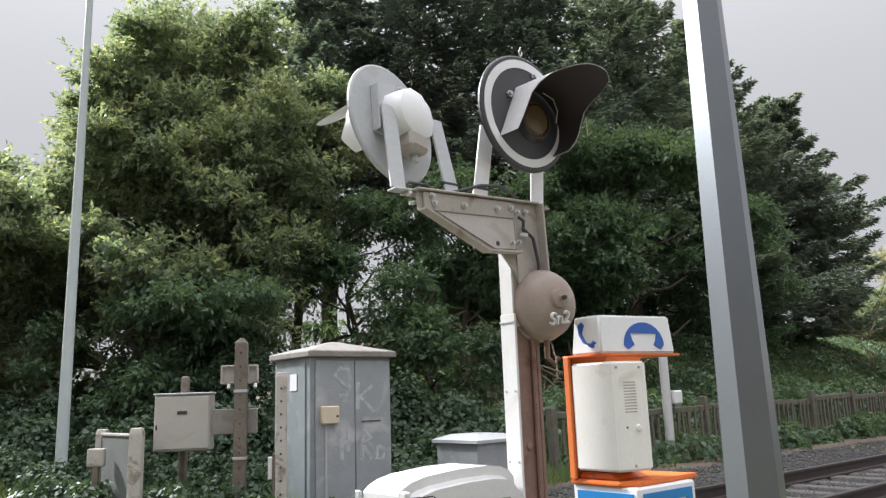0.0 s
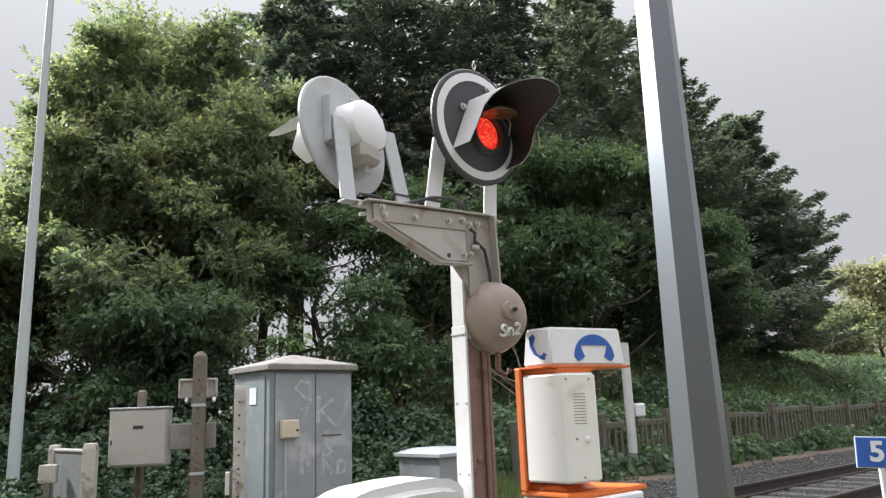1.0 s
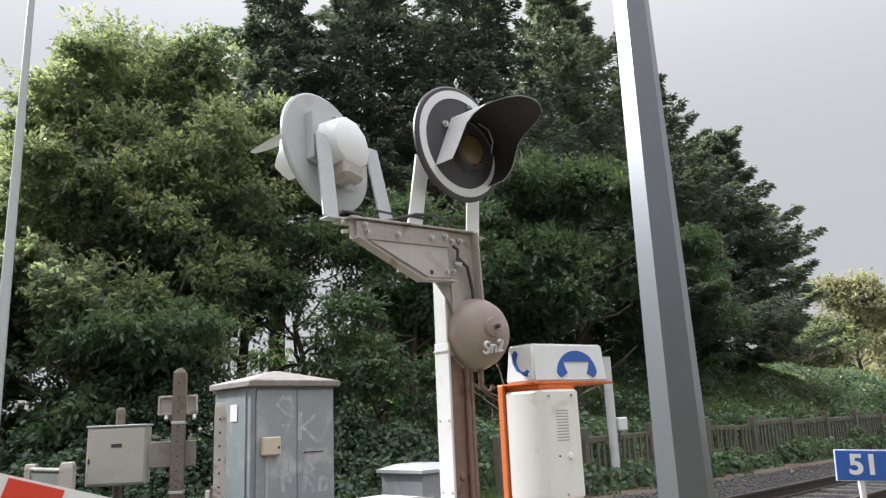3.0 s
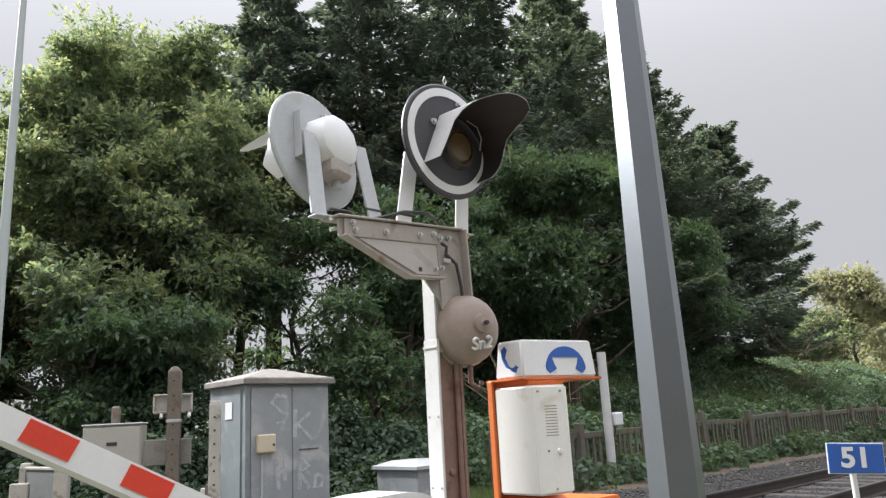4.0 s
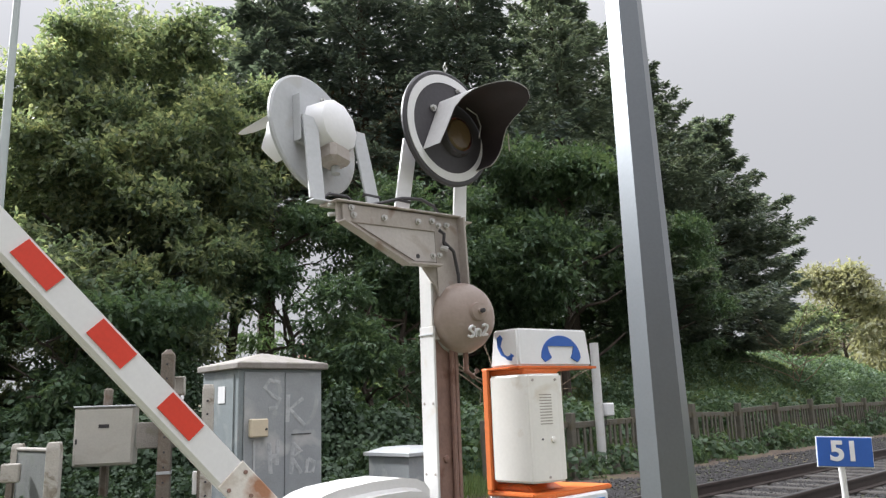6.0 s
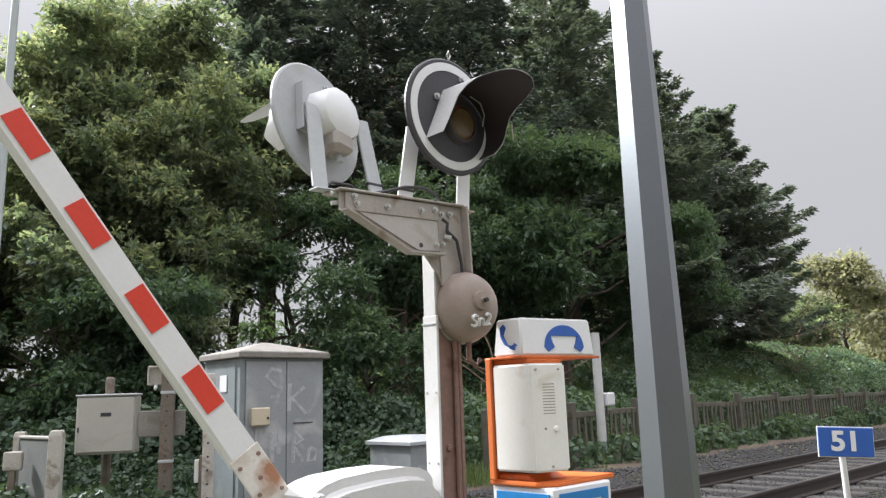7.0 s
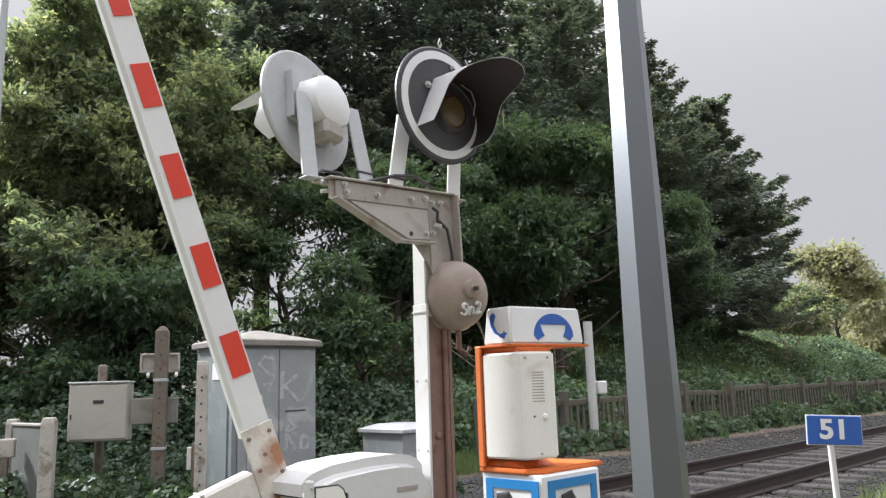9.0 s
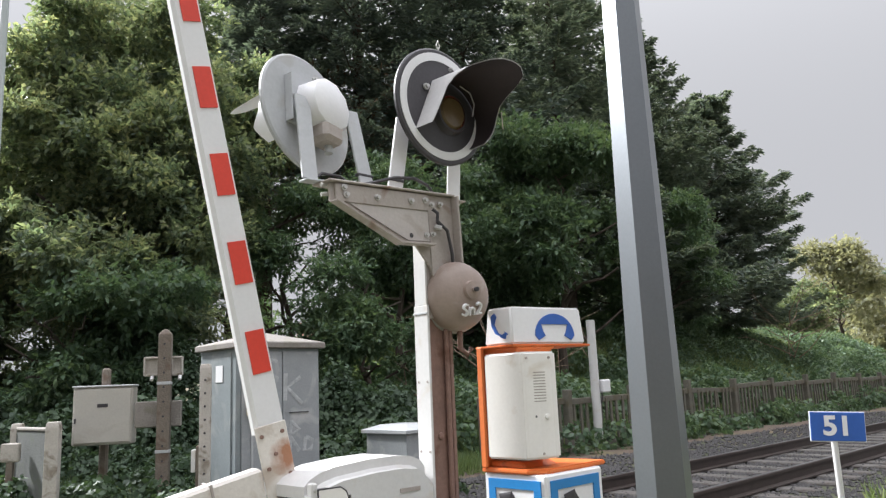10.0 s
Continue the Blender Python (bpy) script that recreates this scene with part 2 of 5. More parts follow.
PALECON = mat("pale_weathered_concrete", (0.44, 0.41, 0.37), 0.9, var=0.15, stain=(0.22, 0.19, 0.15), stain_amt=0.35, stain_scale=9, bump=0.4)

# ---- building helpers ----
A = 39.765
U = Vector((math.cos(radians(A)), math.sin(radians(A)), 0))
V = Vector((-U.y, U.x, 0))


def at(u, v, z=0.0, rz=0.0, rx=0.0, ry=0.0):
    """A pose in the grid of the railway: u along the track, v across it."""
    p = U * u + V * v
    return pose(p.x, p.y, z, rx, ry, A + rz)


def thing(name, m, label, category, group="", kind=""):
    ob = new(name)
    ob.empty_display_size = 0.1
    ob.matrix_basis = m
    return tagged(ob, label, category, group, kind)


def part(name, bm, material, parent=None, label="", m=None, smooth=False):
    me = bpy.data.meshes.new(name)
    bm.normal_update()
    bm.to_mesh(me)
    bm.free()
    me.materials.append(material)
    if smooth:
        me.shade_smooth()
        me.set_sharp_from_angle(angle=radians(40))
    ob = new(name, me)
    if parent:
        ob.parent = parent
    if m is not None:
        ob.matrix_basis = m
    if label:
        tagged(ob, label)
    return ob


def box(x0, x1, y0, y1, z0, z1, bevel=0.004, bm=None, m=None, seg=1):
    out = bm or bmesh.new()
    b = bmesh.new() if bm else out
    bmesh.ops.create_cube(b, size=1, matrix=Matrix.LocRotScale(((x0 + x1) / 2, (y0 + y1) / 2, (z0 + z1) / 2), None, (x1 - x0, y1 - y0, z1 - z0)))
    if bevel:
        bmesh.ops.bevel(b, geom=b.edges[:], offset=bevel, segments=seg, affect="EDGES", profile=0.5)
    if m is not None:
        bmesh.ops.transform(b, matrix=m, verts=b.verts[:])
    return join(out, b)


def join(out, b):
    if b is not out:
        me = bpy.data.meshes.new("tmp")
        b.to_mesh(me)
        b.free()
        out.from_mesh(me)
        bpy.data.meshes.remove(me)
    return out


def tube(pts, radii, n=8, bm=None, cap=True, twist=0.0):
    """A tapered tube through points."""
    bm = bm or bmesh.new()
    pts = [Vector(p) for p in pts]
    if isinstance(radii, (int, float)):
        radii = [radii] * len(pts)
    rings = []
    for i, p in enumerate(pts):
        d = (pts[min(i + 1, len(pts) - 1)] - pts[max(i - 1, 0)]).normalized()
        a = Vector((1, 0, 0)) if abs(d.x) < 0.8 else Vector((0, 1, 0))
        e1 = (a - d * a.dot(d)).normalized()
        e2 = d.cross(e1)
        rings.append([bm.verts.new(p + (e1 * math.cos(k) + e2 * math.sin(k)) * radii[i]) for k in (twist + 2 * math.pi * j / n for j in range(n))])
    for r0, r1 in zip(rings, rings[1:]):
        for j in range(n):
            bm.faces.new((r0[j], r0[(j + 1) % n], r1[(j + 1) % n], r1[j]))
    if cap:
        bm.faces.new(rings[0][::-1])
        bm.faces.new(rings[-1])
    return bm


def extrude(poly, y0, y1, bm=None, bevel=0.0):
    """A plate: outline in x and z, thick from y0 to y1."""
    out = bm or bmesh.new()
    b = bmesh.new() if bm else out
    a = [b.verts.new((x, y0, z)) for x, z in poly]
    c = [b.verts.new((x, y1, z)) for x, z in poly]
    b.faces.new(a)
    b.faces.new(c[::-1])
    for i in range(len(poly)):
        j = (i + 1) % len(poly)
        b.faces.new((a[j], a[i], c[i], c[j]))
    bmesh.ops.recalc_face_normals(b, faces=b.faces[:])
    if bevel:
        bmesh.ops.bevel(b, geom=b.edges[:], offset=bevel, segments=1, affect="EDGES")
    return join(out, b)


def lathe(profile, n=40, bm=None, close=False):
    """Turned about the y axis: profile rows of radius, y."""
    bm = bm or bmesh.new()
    rings = []
    for r, y in profile:
        if r < 1e-5:
            rings.append([bm.verts.new((0, y, 0))])
        else:
            rings.append([bm.verts.new((r * math.cos(2 * math.pi * j / n), y, r * math.sin(2 * math.pi * j / n))) for j in range(n)])
    pairs = list(zip(rings, rings[1:])) + ([(rings[-1], rings[0])] if close else [])
    for a, b in pairs:
        for j in range(n):
            k = (j + 1) % n
            vs = [a[j % len(a)], a[k % len(a)], b[k % len(b)], b[j % len(b)]]
            vs = list(dict.fromkeys(vs))
            if len(vs) > 2:
                bm.faces.new(vs)
    bmesh.ops.recalc_face_normals(bm, faces=bm.faces[:])
    return bm


def bolt(parent, x, y, z, r=0.011, axis="y", material=None):
    """A hexagonal bolt head with its washer."""
    bm = lathe([(0, -0.016), (r * 0.8, -0.016), (r * 0.85, -0.004), (r * 1.35, -0.004), (r * 1.35, 0.004)], 8)
    m = pose(x, y, z) if axis == "y" else pose(x, y, z, 0, 0, -90)
    return part("bolt", bm, material or STEEL, parent, m=m)


def quads_object(name, co, material, parent=None, tri=False):
    """Many loose leaves or blades: co is (n, 4, 3)."""
    n, k = co.shape[0], co.shape[1]
    me = bpy.data.meshes.new(name)
    me.vertices.add(n * k)
    me.vertices.foreach_set("co", co.reshape(-1).astype(np.float32))
    me.loops.add(n * k)
    me.loops.foreach_set("vertex_index", np.arange(n * k, dtype=np.int32))
    me.polygons.add(n)
    me.polygons.foreach_set("loop_start", np.arange(0, n * k, k, dtype=np.int32))
    me.polygons.foreach_set("loop_total", np.full(n, k, dtype=np.int32))
    me.update(calc_edges=True)
    me.materials.append(material)
    ob = new(name, me)
    if parent:
        ob.parent = parent
    return ob


def unit(a):
    return a / (np.linalg.norm(a, axis=-1, keepdims=True) + 1e-9)


def leaf_quads(p, d, nrm, length, width):
    """Pointed leaves: base p, direction d, facing nrm."""
    d = unit(d)
    s = unit(np.cross(d, nrm)) * (width / 2)[:, None]
    up = unit(np.cross(s, d)) * (width * 0.18)[:, None]
    L = length[:, None]
    return np.stack([p, p + d * L * 0.45 + s + up, p + d * L, p + d * L * 0.45 - s + up], axis=1)

# ---- ground ----


def height(x, y):
    """Level at the crossing, rising to a bank behind the far fence."""
    u, v = x * U.x + y * U.y, x * V.x + y * V.y
    k = np.clip((v - 8.4) / 7.0, 0, 1)
    k = k * k * (3 - 2 * k)
    side = np.clip((u - 8) / 8.0, 0, 1)
    h = k * (0.5 + 2.1 * side)
    rough = 0.05 * np.sin(x * 1.7 + 1.3 * np.sin(y * 0.9)) * np.cos(y * 1.3 + x * 0.4)
    near = np.clip((np.abs(v - 4.45) - 2.0) / 1.0, 0, 1)
    h = h + rough * near
    trough = np.clip(1 - np.abs(v - 4.45) / 2.3, 0, 1)
    return h - 0.12 * np.clip(trough * 2.5, 0, 1)


def build_ground():
    def axis(lo, hi):
        fine = np.arange(lo, hi, 0.5)
        far = np.array([40, 60, 90, 140, 220, 350, 600, 1000, 1800.0])
        return np.concatenate([-far[::-1], fine, far])
    xs = axis(-26, 34)
    ys = axis(-20, 36)
    X, Y = np.meshgrid(xs, ys)
    Zz = height(X, Y)
    co = np.stack([X, Y, Zz], -1).reshape(-1, 3)
    nx, ny = len(xs), len(ys)
    faces = [(j * nx + i, j * nx + i + 1, (j + 1) * nx + i + 1, (j + 1) * nx + i) for j in range(ny - 1) for i in range(nx - 1)]
    me = bpy.data.meshes.new("ground")
    me.from_pydata(co.tolist(), [], faces)
    me.materials.append(SOIL)
    me.shade_smooth()
    tagged(new("ground", me), "grassy earth beside the railway, rising to a bank", "ground", kind="structure")


build_ground()
# unseen wall, added so the mast's near facet reflects something dark
tagged(part("wall_south", box(-30, 30, -13.3, -13.0, -0.2, 5.0, 0.0), CLOSING), "unseen dark wall added behind to darken reflections on the mast", "wall", kind="structure")

# ---- railway: two rails, sleepers, ballast ----
RZ = 0.08     # height of the rail heads
V0, GAUGE = 3.79, 1.435


def build_track():
    prof = [(-0.07, -0.165), (0.07, -0.165), (0.07, -0.15), (0.012, -0.135), (0.010, -0.04), (0.036, -0.034), (0.036, -0.006), (0.028, 0), (-0.028, 0), (-0.036, -0.006), (-0.036, -0.034), (-0.010, -0.04), (-0.012, -0.135), (-0.07, -0.15)]
    bm = extrude(prof, -60, 120)
    rail = part("rail", bm, RAIL, m=at(0, V0, RZ, -90))
    rail.data.materials.append(RAILTOP)
    for f in rail.data.polygons:
        if f.normal.z > 0.9 and f.center.z > -0.003:
            f.material_index = 1
    tagged(rail, "rusty steel rail with a worn head on the sleepers", "rail", "rails of the track", "structure")
    other = copy_thing(rail, at(0, V0 + GAUGE, RZ, -90))
    bm = box(-0.13, 0.13, -1.25, 1.25, -0.15, 0.0, 0.015)
    first = part("sleeper", bm, SLEEPER)
    tagged(first, "dusty weathered railway sleeper sunk in ballast", "sleeper", "sleepers under the rails", "structure")
    first.matrix_basis = at(-6, V0 + GAUGE / 2, RZ - 0.165)
    rnd = random.Random(5)
    for i in range(1, 78):
        copy_thing(first, at(-6 + i * 0.6 + rnd.uniform(-0.03, 0.03), V0 + GAUGE / 2 + rnd.uniform(-0.04, 0.04), RZ - 0.165 + rnd.uniform(-0.008, 0.008), rnd.uniform(-1.2, 1.2)))
    # ballast: many small stones
    rng = np.random.default_rng(3)
    n = 38000
    u = 4 + 34 * rng.random(n) ** 1.5
    v = V0 + GAUGE / 2 + rng.normal(0, 1.25, n)
    v = np.where(rng.random(n) < 0.25, V0 + GAUGE + rng.uniform(0.3, 2.1, n), v)
    v = np.clip(v, V0 - 1.9, V0 + GAUGE + 2.2)
    off = np.abs(v - V0 - GAUGE / 2)
    z = RZ - 0.212 - 0.05 * np.clip((off - 1.3), 0, 2) + rng.normal(0, 0.012, n)
    z = np.maximum(z, height(U.x * u + V.x * v, U.y * u + V.y * v) + 0.012)
    base = np.array([(1, 0, 0), (-1, 0, 0), (0, 1, 0), (0, -1, 0), (0, 0, 1), (0, 0, -1)], float)
    fc = np.array([(0, 2, 4), (2, 1, 4), (1, 3, 4), (3, 0, 4), (2, 0, 5), (1, 2, 5), (3, 1, 5), (0, 3, 5)])
    size = rng.uniform(0.018, 0.042, n)
    a = rng.random(n) * 6.28
    jit = rng.uniform(0.6, 1.3, (n, 6, 1))
    pts = base[None] * jit * size[:, None, None]
    c, s = np.cos(a)[:, None], np.sin(a)[:, None]
    x = pts[..., 0] * c - pts[..., 1] * s
    y = pts[..., 0] * s + pts[..., 1] * c
    pos = np.outer(u, U) + np.outer(v, V)
    P = np.stack([x + pos[:, :1], y + pos[:, 1:2], pts[..., 2] * 0.8 + z[:, None]], -1)
    tri = P[:, fc].reshape(-1, 3, 3)
    ob = quads_object("ballast", tri, STONE)
    tagged(ob, "grey crushed stone ballast round the sleepers", "ballast", kind="stuff")
    bm = bmesh.new()
    q = [bm.verts.new((x, y, z)) for x, y, z in ((-30, -2.0, -0.16), (60, -2.0, -0.16), (60, -1.2, -0.11), (-30, -1.2, -0.11), (60, 1.2, -0.11), (-30, 1.2, -0.11), (60, 2.3, -0.16), (-30, 2.3, -0.16))]
    for f in ((0, 1, 2, 3), (3, 2, 4, 5), (5, 4, 6, 7)):
        bm.faces.new([q[i] for i in f])
    tagged(part("ballast_bed", bm, STONE, m=at(0, V0 + GAUGE / 2, RZ - 0.115)), "grey stone bed under the track", "ballast", kind="structure")


build_track()

# ---- trees ----


def trunk_and_limbs(rng, h, r, limbs, lean=0.0, lo=0.25, hi=0.9, reach=0.5):
    bm = bmesh.new()
    n = 7
    top = [(lean * h * (i / n) ** 2 + rng.normal(0, 0.04) * i, rng.normal(0, 0.04) * i, h * i / n) for i in range(n + 1)]
    top[0] = (0, 0, -0.2)
    tube(top, [max(0.02, r * (1 - 0.92 * i / n)) for i in range(n + 1)], 8, bm)
    ends = []
    for k in range(limbs):
        f = lo + (hi - lo) * k / max(1, limbs - 1)
        i = f * n
        b = Vector(top[int(i)]).lerp(Vector(top[min(n, int(i) + 1)]), i - int(i))
        a = k * 2.4 + rng.normal(0, 0.3)
        L = reach * h * (0.5 + 0.5 * math.sin(math.pi * min(1, f + 0.15))) * rng.uniform(0.75, 1.15)
        out = Vector((math.cos(a), math.sin(a), rng.uniform(0.25, 0.7)))
        pts = [b]
        for s in range(1, 5):
            pts.append(pts[-1] + out.normalized() * L / 4 + Vector((rng.normal(0, 0.06), rng.normal(0, 0.06), rng.normal(0, 0.06))) * L)
        tube(pts, [r * (1 - f) * 0.55 * (1 - s / 5) + 0.012 for s in range(5)], 5, bm)
        ends += pts[2:]
    return bm, ends


def broadleaf(name, x, y, h, rx, ry, crown_lo, seed, leaves, material, label, size=0.12, clumps=90, hollow=0.66, group=""):
    """Trunk and limbs, and a crown of many clumps of leaves with gaps between them."""
    rng = np.random.default_rng(seed)
    z0 = float(height(np.array(x), np.array(y)))
    tree = thing(name, pose(x, y, z0), label, "tree", group)
    bm, ends = trunk_and_limbs(rng, h * 0.86, 0.055 * h ** 0.8 * 0.5, 11, lo=0.22, reach=0.36)
    part("trunk", bm, BARK, tree, smooth=True)
    # big lobes on the crown's uneven shell, each with smaller clumps on its outer and upper side
    lobes = max(10, clumps // 6)
    d = unit(rng.normal(size=(lobes, 3)))
    f = 0.42 + 0.44 * rng.random(lobes)
    cz = (h + crown_lo) / 2
    half = np.array([rx, ry, (h - crown_lo) / 2])
    lc = d * f[:, None] * half + np.array([0, 0, cz])
    lr = rng.uniform(0.24, 0.38, lobes) * (rx + ry) / 2
    which = rng.integers(0, lobes, clumps)
    e = unit(rng.normal(size=(clumps, 3)) + 0.9 * d[which] + np.array([0, 0, 0.45]))
    c = lc[which] + e * (lr[which] * rng.uniform(0.7, 1.1, clumps))[:, None]
    c = c[(c[:, 2] > crown_lo * 0.7) & (c[:, 2] < h)]
    k = len(c)
    cr = rng.uniform(0.32, 1.0, k) * (rx + ry) * 0.082
    stray = rng.random(k) < 0.07
    c[stray] += unit(c[stray] - np.array([0, 0, cz])) * (rx + ry) * 0.06
    cr[stray] *= 0.55
    # sprays in each clump, leaves in each spray
    per = 9
    ns = leaves // per
    which = rng.integers(0, k, ns)
    off = unit(rng.normal(size=(ns, 3))) * (rng.random(ns) ** 0.45)[:, None] * np.array([1.3, 1.3, 0.55])
    sp = c[which] + off * cr[which][:, None]
    outward = unit(off + 0.35 * unit(c[which] - np.array([0, 0, cz * 0.8])) + rng.normal(0, 0.25, (ns, 3)) + np.array([0, 0, -0.12]))
    t = np.tile(np.linspace(0, 1, per), (ns, 1))
    axis = outward[:, None, :] * (t * size * 2.6)[..., None]
    base = (sp[:, None, :] + axis).reshape(-1, 3)
    m = len(base)
    side = rng.normal(size=(m, 3))
    dirs = np.repeat(outward, per, axis=0) * 0.7 + unit(side) * 0.85 + np.array([0, 0, -0.3])
    nrm = unit(rng.normal(0, 0.55, (m, 3)) + np.array([0, 0, 1.0]))
    L = size * rng.uniform(0.65, 1.25, m)
    quads = leaf_quads(base, dirs, nrm, L, L * rng.uniform(0.36, 0.5, m))
    quads_object("crown", quads, material, tree)
    return tree


def conifer(name, x, y, h, r, seed, label, density=1.0, lo=0.06, brown=0.0, group="", needles=None):
    """A straight stem with tiers of drooping boughs of needle sprays."""
    rng = np.random.default_rng(seed)
    z0 = float(height(np.array(x), np.array(y)))
    tree = thing(name, pose(x, y, z0), label, "tree", group)
    bm = tube([(0, 0, -0.2), (0.05, 0, h * 0.4), (0, 0.04, h * 0.75), (0, 0, h)], [0.02 * h, 0.014 * h, 0.007 * h, 0.01], 8)
    wood = bmesh.new()
    quads = []
    z = h * lo
    while z < h * 0.985:
        f = z / h
        R = r * (1 - f) ** 0.70 * (0.88 + 0.16 * math.sin(f * 11 + seed)) + 0.15
        nb = 5 + int(3 * (1 - f)) + rng.integers(0, 2)
        a0 = rng.random() * 6.28
        for b in range(nb):
            a = a0 + b * 6.283 / nb + rng.normal(0, 0.22)
            L = R * rng.uniform(0.55, 1.0) ** 0.8 * (1.28 if rng.random() < 0.14 else 1.05)
            n = 7
            s = np.linspace(0, 1, n)
            droop = rng.uniform(0.10, 0.30)
            bx, by = L * s * math.cos(a), L * s * math.sin(a)
            bz = z + L * (0.22 * s - droop * 1.4 * s ** 2 + 0.22 * s ** 3.5) + rng.normal(0, 0.1)
            if b % 2 == 0:
                tube(list(zip(bx[::2], by[::2], bz[::2])), [0.022 * L ** 0.5, 0.016 * L ** 0.5, 0.010, 0.004][:len(bx[::2])], 4, wood, cap=False)
            cnt = int(density * (42 + 155 * L))
            t = rng.random(cnt) ** 0.75
            t = 0.12 + 0.88 * t
            px, py = np.interp(t, s, bx), np.interp(t, s, by)
            pz = np.interp(t, s, bz)
            spread = 0.30 * L * np.sin(np.pi * np.clip(t * 0.9 + 0.12, 0, 1)) + 0.05
            w = rng.uniform(-1, 1, cnt)
            sx, sy = -math.sin(a), math.cos(a)
            p = np.stack([px + sx * w * spread, py + sy * w * spread, pz - 0.25 * np.abs(w) * spread + rng.normal(0, 0.05, cnt)], -1)
            d = np.stack([math.cos(a) + sx * np.sign(w) * 0.9 + rng.normal(0, 0.35, cnt), math.sin(a) + sy * np.sign(w) * 0.9 + rng.normal(0, 0.35, cnt), rng.normal(-0.18, 0.35, cnt)], -1)
            nr = unit(rng.normal(0, 0.6, (cnt, 3)) + np.array([0, 0, 1]))
            ll = rng.uniform(0.13, 0.30, cnt)
            quads.append(leaf_quads(p, d, nr, ll, ll * 0.34))
        z += (0.30 + 0.22 * (1 - f)) * (h / 13) * rng.uniform(0.8, 1.2)
    part("trunk", bm, BARK, tree, smooth=True)
    tagged(part("bough_wood", wood, BARK, tree), kind="stuff")
    q = np.concatenate(quads)
    if brown:
        low = (q[:, 0, 2] < h * 0.55) & (rng.random(len(q)) < brown)
        quads_object("browned_foliage", q[low], DRYNEEDLE, tree)
        q = q[~low]
    quads_object("crown", q, needles or NEEDLE, tree)
    return tree


LBL_CON = "tall dark green conifer with drooping boughs behind the railway"
CON = "conifers behind the fence"
conifer("conifer", -3.4, 21.5, 14.0, 4.6, 11, LBL_CON, lo=0.36, brown=0.3, group=CON)
conifer("conifer", -0.6, 21.4, 15.0, 4.8, 12, LBL_CON, lo=0.35, brown=0.2, group=CON)
conifer("conifer", 2.6, 22.4, 16.0, 5.0, 17, LBL_CON, lo=0.22, group=CON)
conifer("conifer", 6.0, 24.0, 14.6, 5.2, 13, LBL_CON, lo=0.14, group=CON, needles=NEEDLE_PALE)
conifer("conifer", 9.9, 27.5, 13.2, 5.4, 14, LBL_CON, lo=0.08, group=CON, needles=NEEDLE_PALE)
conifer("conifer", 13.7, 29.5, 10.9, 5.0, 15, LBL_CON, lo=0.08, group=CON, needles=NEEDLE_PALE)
LBL_ASH = "leafy light green broadleaf tree, sunlit at the top"
ASH = "broadleaf trees"
broadleaf("broadleaf_tree", -5.6, 17.2, 10.1, 3.1, 3.0, 2.2, 21, 150000, LEAF_L, LBL_ASH, size=0.15, clumps=360, group=ASH)
broadleaf("broadleaf_tree", -10.8, 17.8, 7.0, 2.8, 2.8, 0.8, 22, 76000, LEAF_L, LBL_ASH, size=0.15, clumps=240, group=ASH)
broadleaf("broadleaf_tree", -4.9, 15.0, 5.1, 2.3, 2.0, 1.4, 23, 30000, LEAF_L, LBL_ASH, size=0.14, clumps=130, group=ASH)
broadleaf("broadleaf_tree", -8.7, 16.6, 7.0, 2.3, 2.2, 0.8, 24, 60000, LEAF_L, LBL_ASH, size=0.14, clumps=120, group=ASH)
broadleaf("broadleaf_tree", -3.5, 17.4, 8.6, 2.0, 1.8, 5.5, 25, 34000, LEAF_L, LBL_ASH, size=0.14, clumps=100, group=ASH)
broadleaf("broadleaf_tree", -6.0, 15.9, 7.8, 2.2, 1.8, 3.6, 26, 56000, LEAF_L, LBL_ASH, size=0.15, clumps=230, group=ASH)
LBL_UND = "small dark green understory tree below the conifers"
UND = "understory trees"
broadleaf("understory_tree", 0.3, 17.0, 5.4, 2.4, 1.8, 2.6, 31, 24000, LEAF_D, LBL_UND, size=0.14, clumps=90, group=UND)
broadleaf("understory_tree", 4.3, 18.0, 7.0, 2.7, 2.0, 2.4, 32, 34000, LEAF_D, LBL_UND, size=0.17, clumps=80, group=UND)
broadleaf("understory_tree", 8.6, 23.6, 6.0, 2.8, 2.2, 0.8, 33, 34000, LEAF_D, LBL_UND, size=0.14, clumps=90, group=UND)
broadleaf("understory_tree", -8.6, 13.5, 4.4, 2.6, 1.8, 0.5, 34, 40000, LEAF_L, LBL_UND, size=0.14, clumps=90, group=UND)
broadleaf("understory_tree", -5.4, 13.2, 3.4, 2.2, 1.6, 0.4, 35, 30000, LEAF_D, LBL_UND, size=0.14, clumps=80, group=UND)
broadleaf("understory_tree", -2.2, 17.6, 5.6, 2.4, 1.6, 0.8, 36, 17000, LEAF_D, LBL_UND, size=0.14, clumps=80, group=UND)
broadleaf("understory_tree", 1.9, 18.6, 5.0, 2.2, 1.6, 0.9, 37, 26000, LEAF_D, LBL_UND, size=0.14, clumps=80, group=UND)
broadleaf("understory_tree", -0.3, 15.0, 3.3, 1.7, 1.2, 0.6, 38, 16000, LEAF_D, LBL_UND, size=0.13, clumps=60, group=UND)
broadleaf("understory_tree", -12.6, 15.5, 5.2, 2.8, 2.2, 0.3, 39, 34000, LEAF_D, LBL_UND, size=0.14, clumps=90, group=UND)
LBL_FAR = "pale green shrubby tree far along the bank"
FAR = "far trees"
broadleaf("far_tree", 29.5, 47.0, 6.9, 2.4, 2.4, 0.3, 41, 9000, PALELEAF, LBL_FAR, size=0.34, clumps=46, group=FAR)
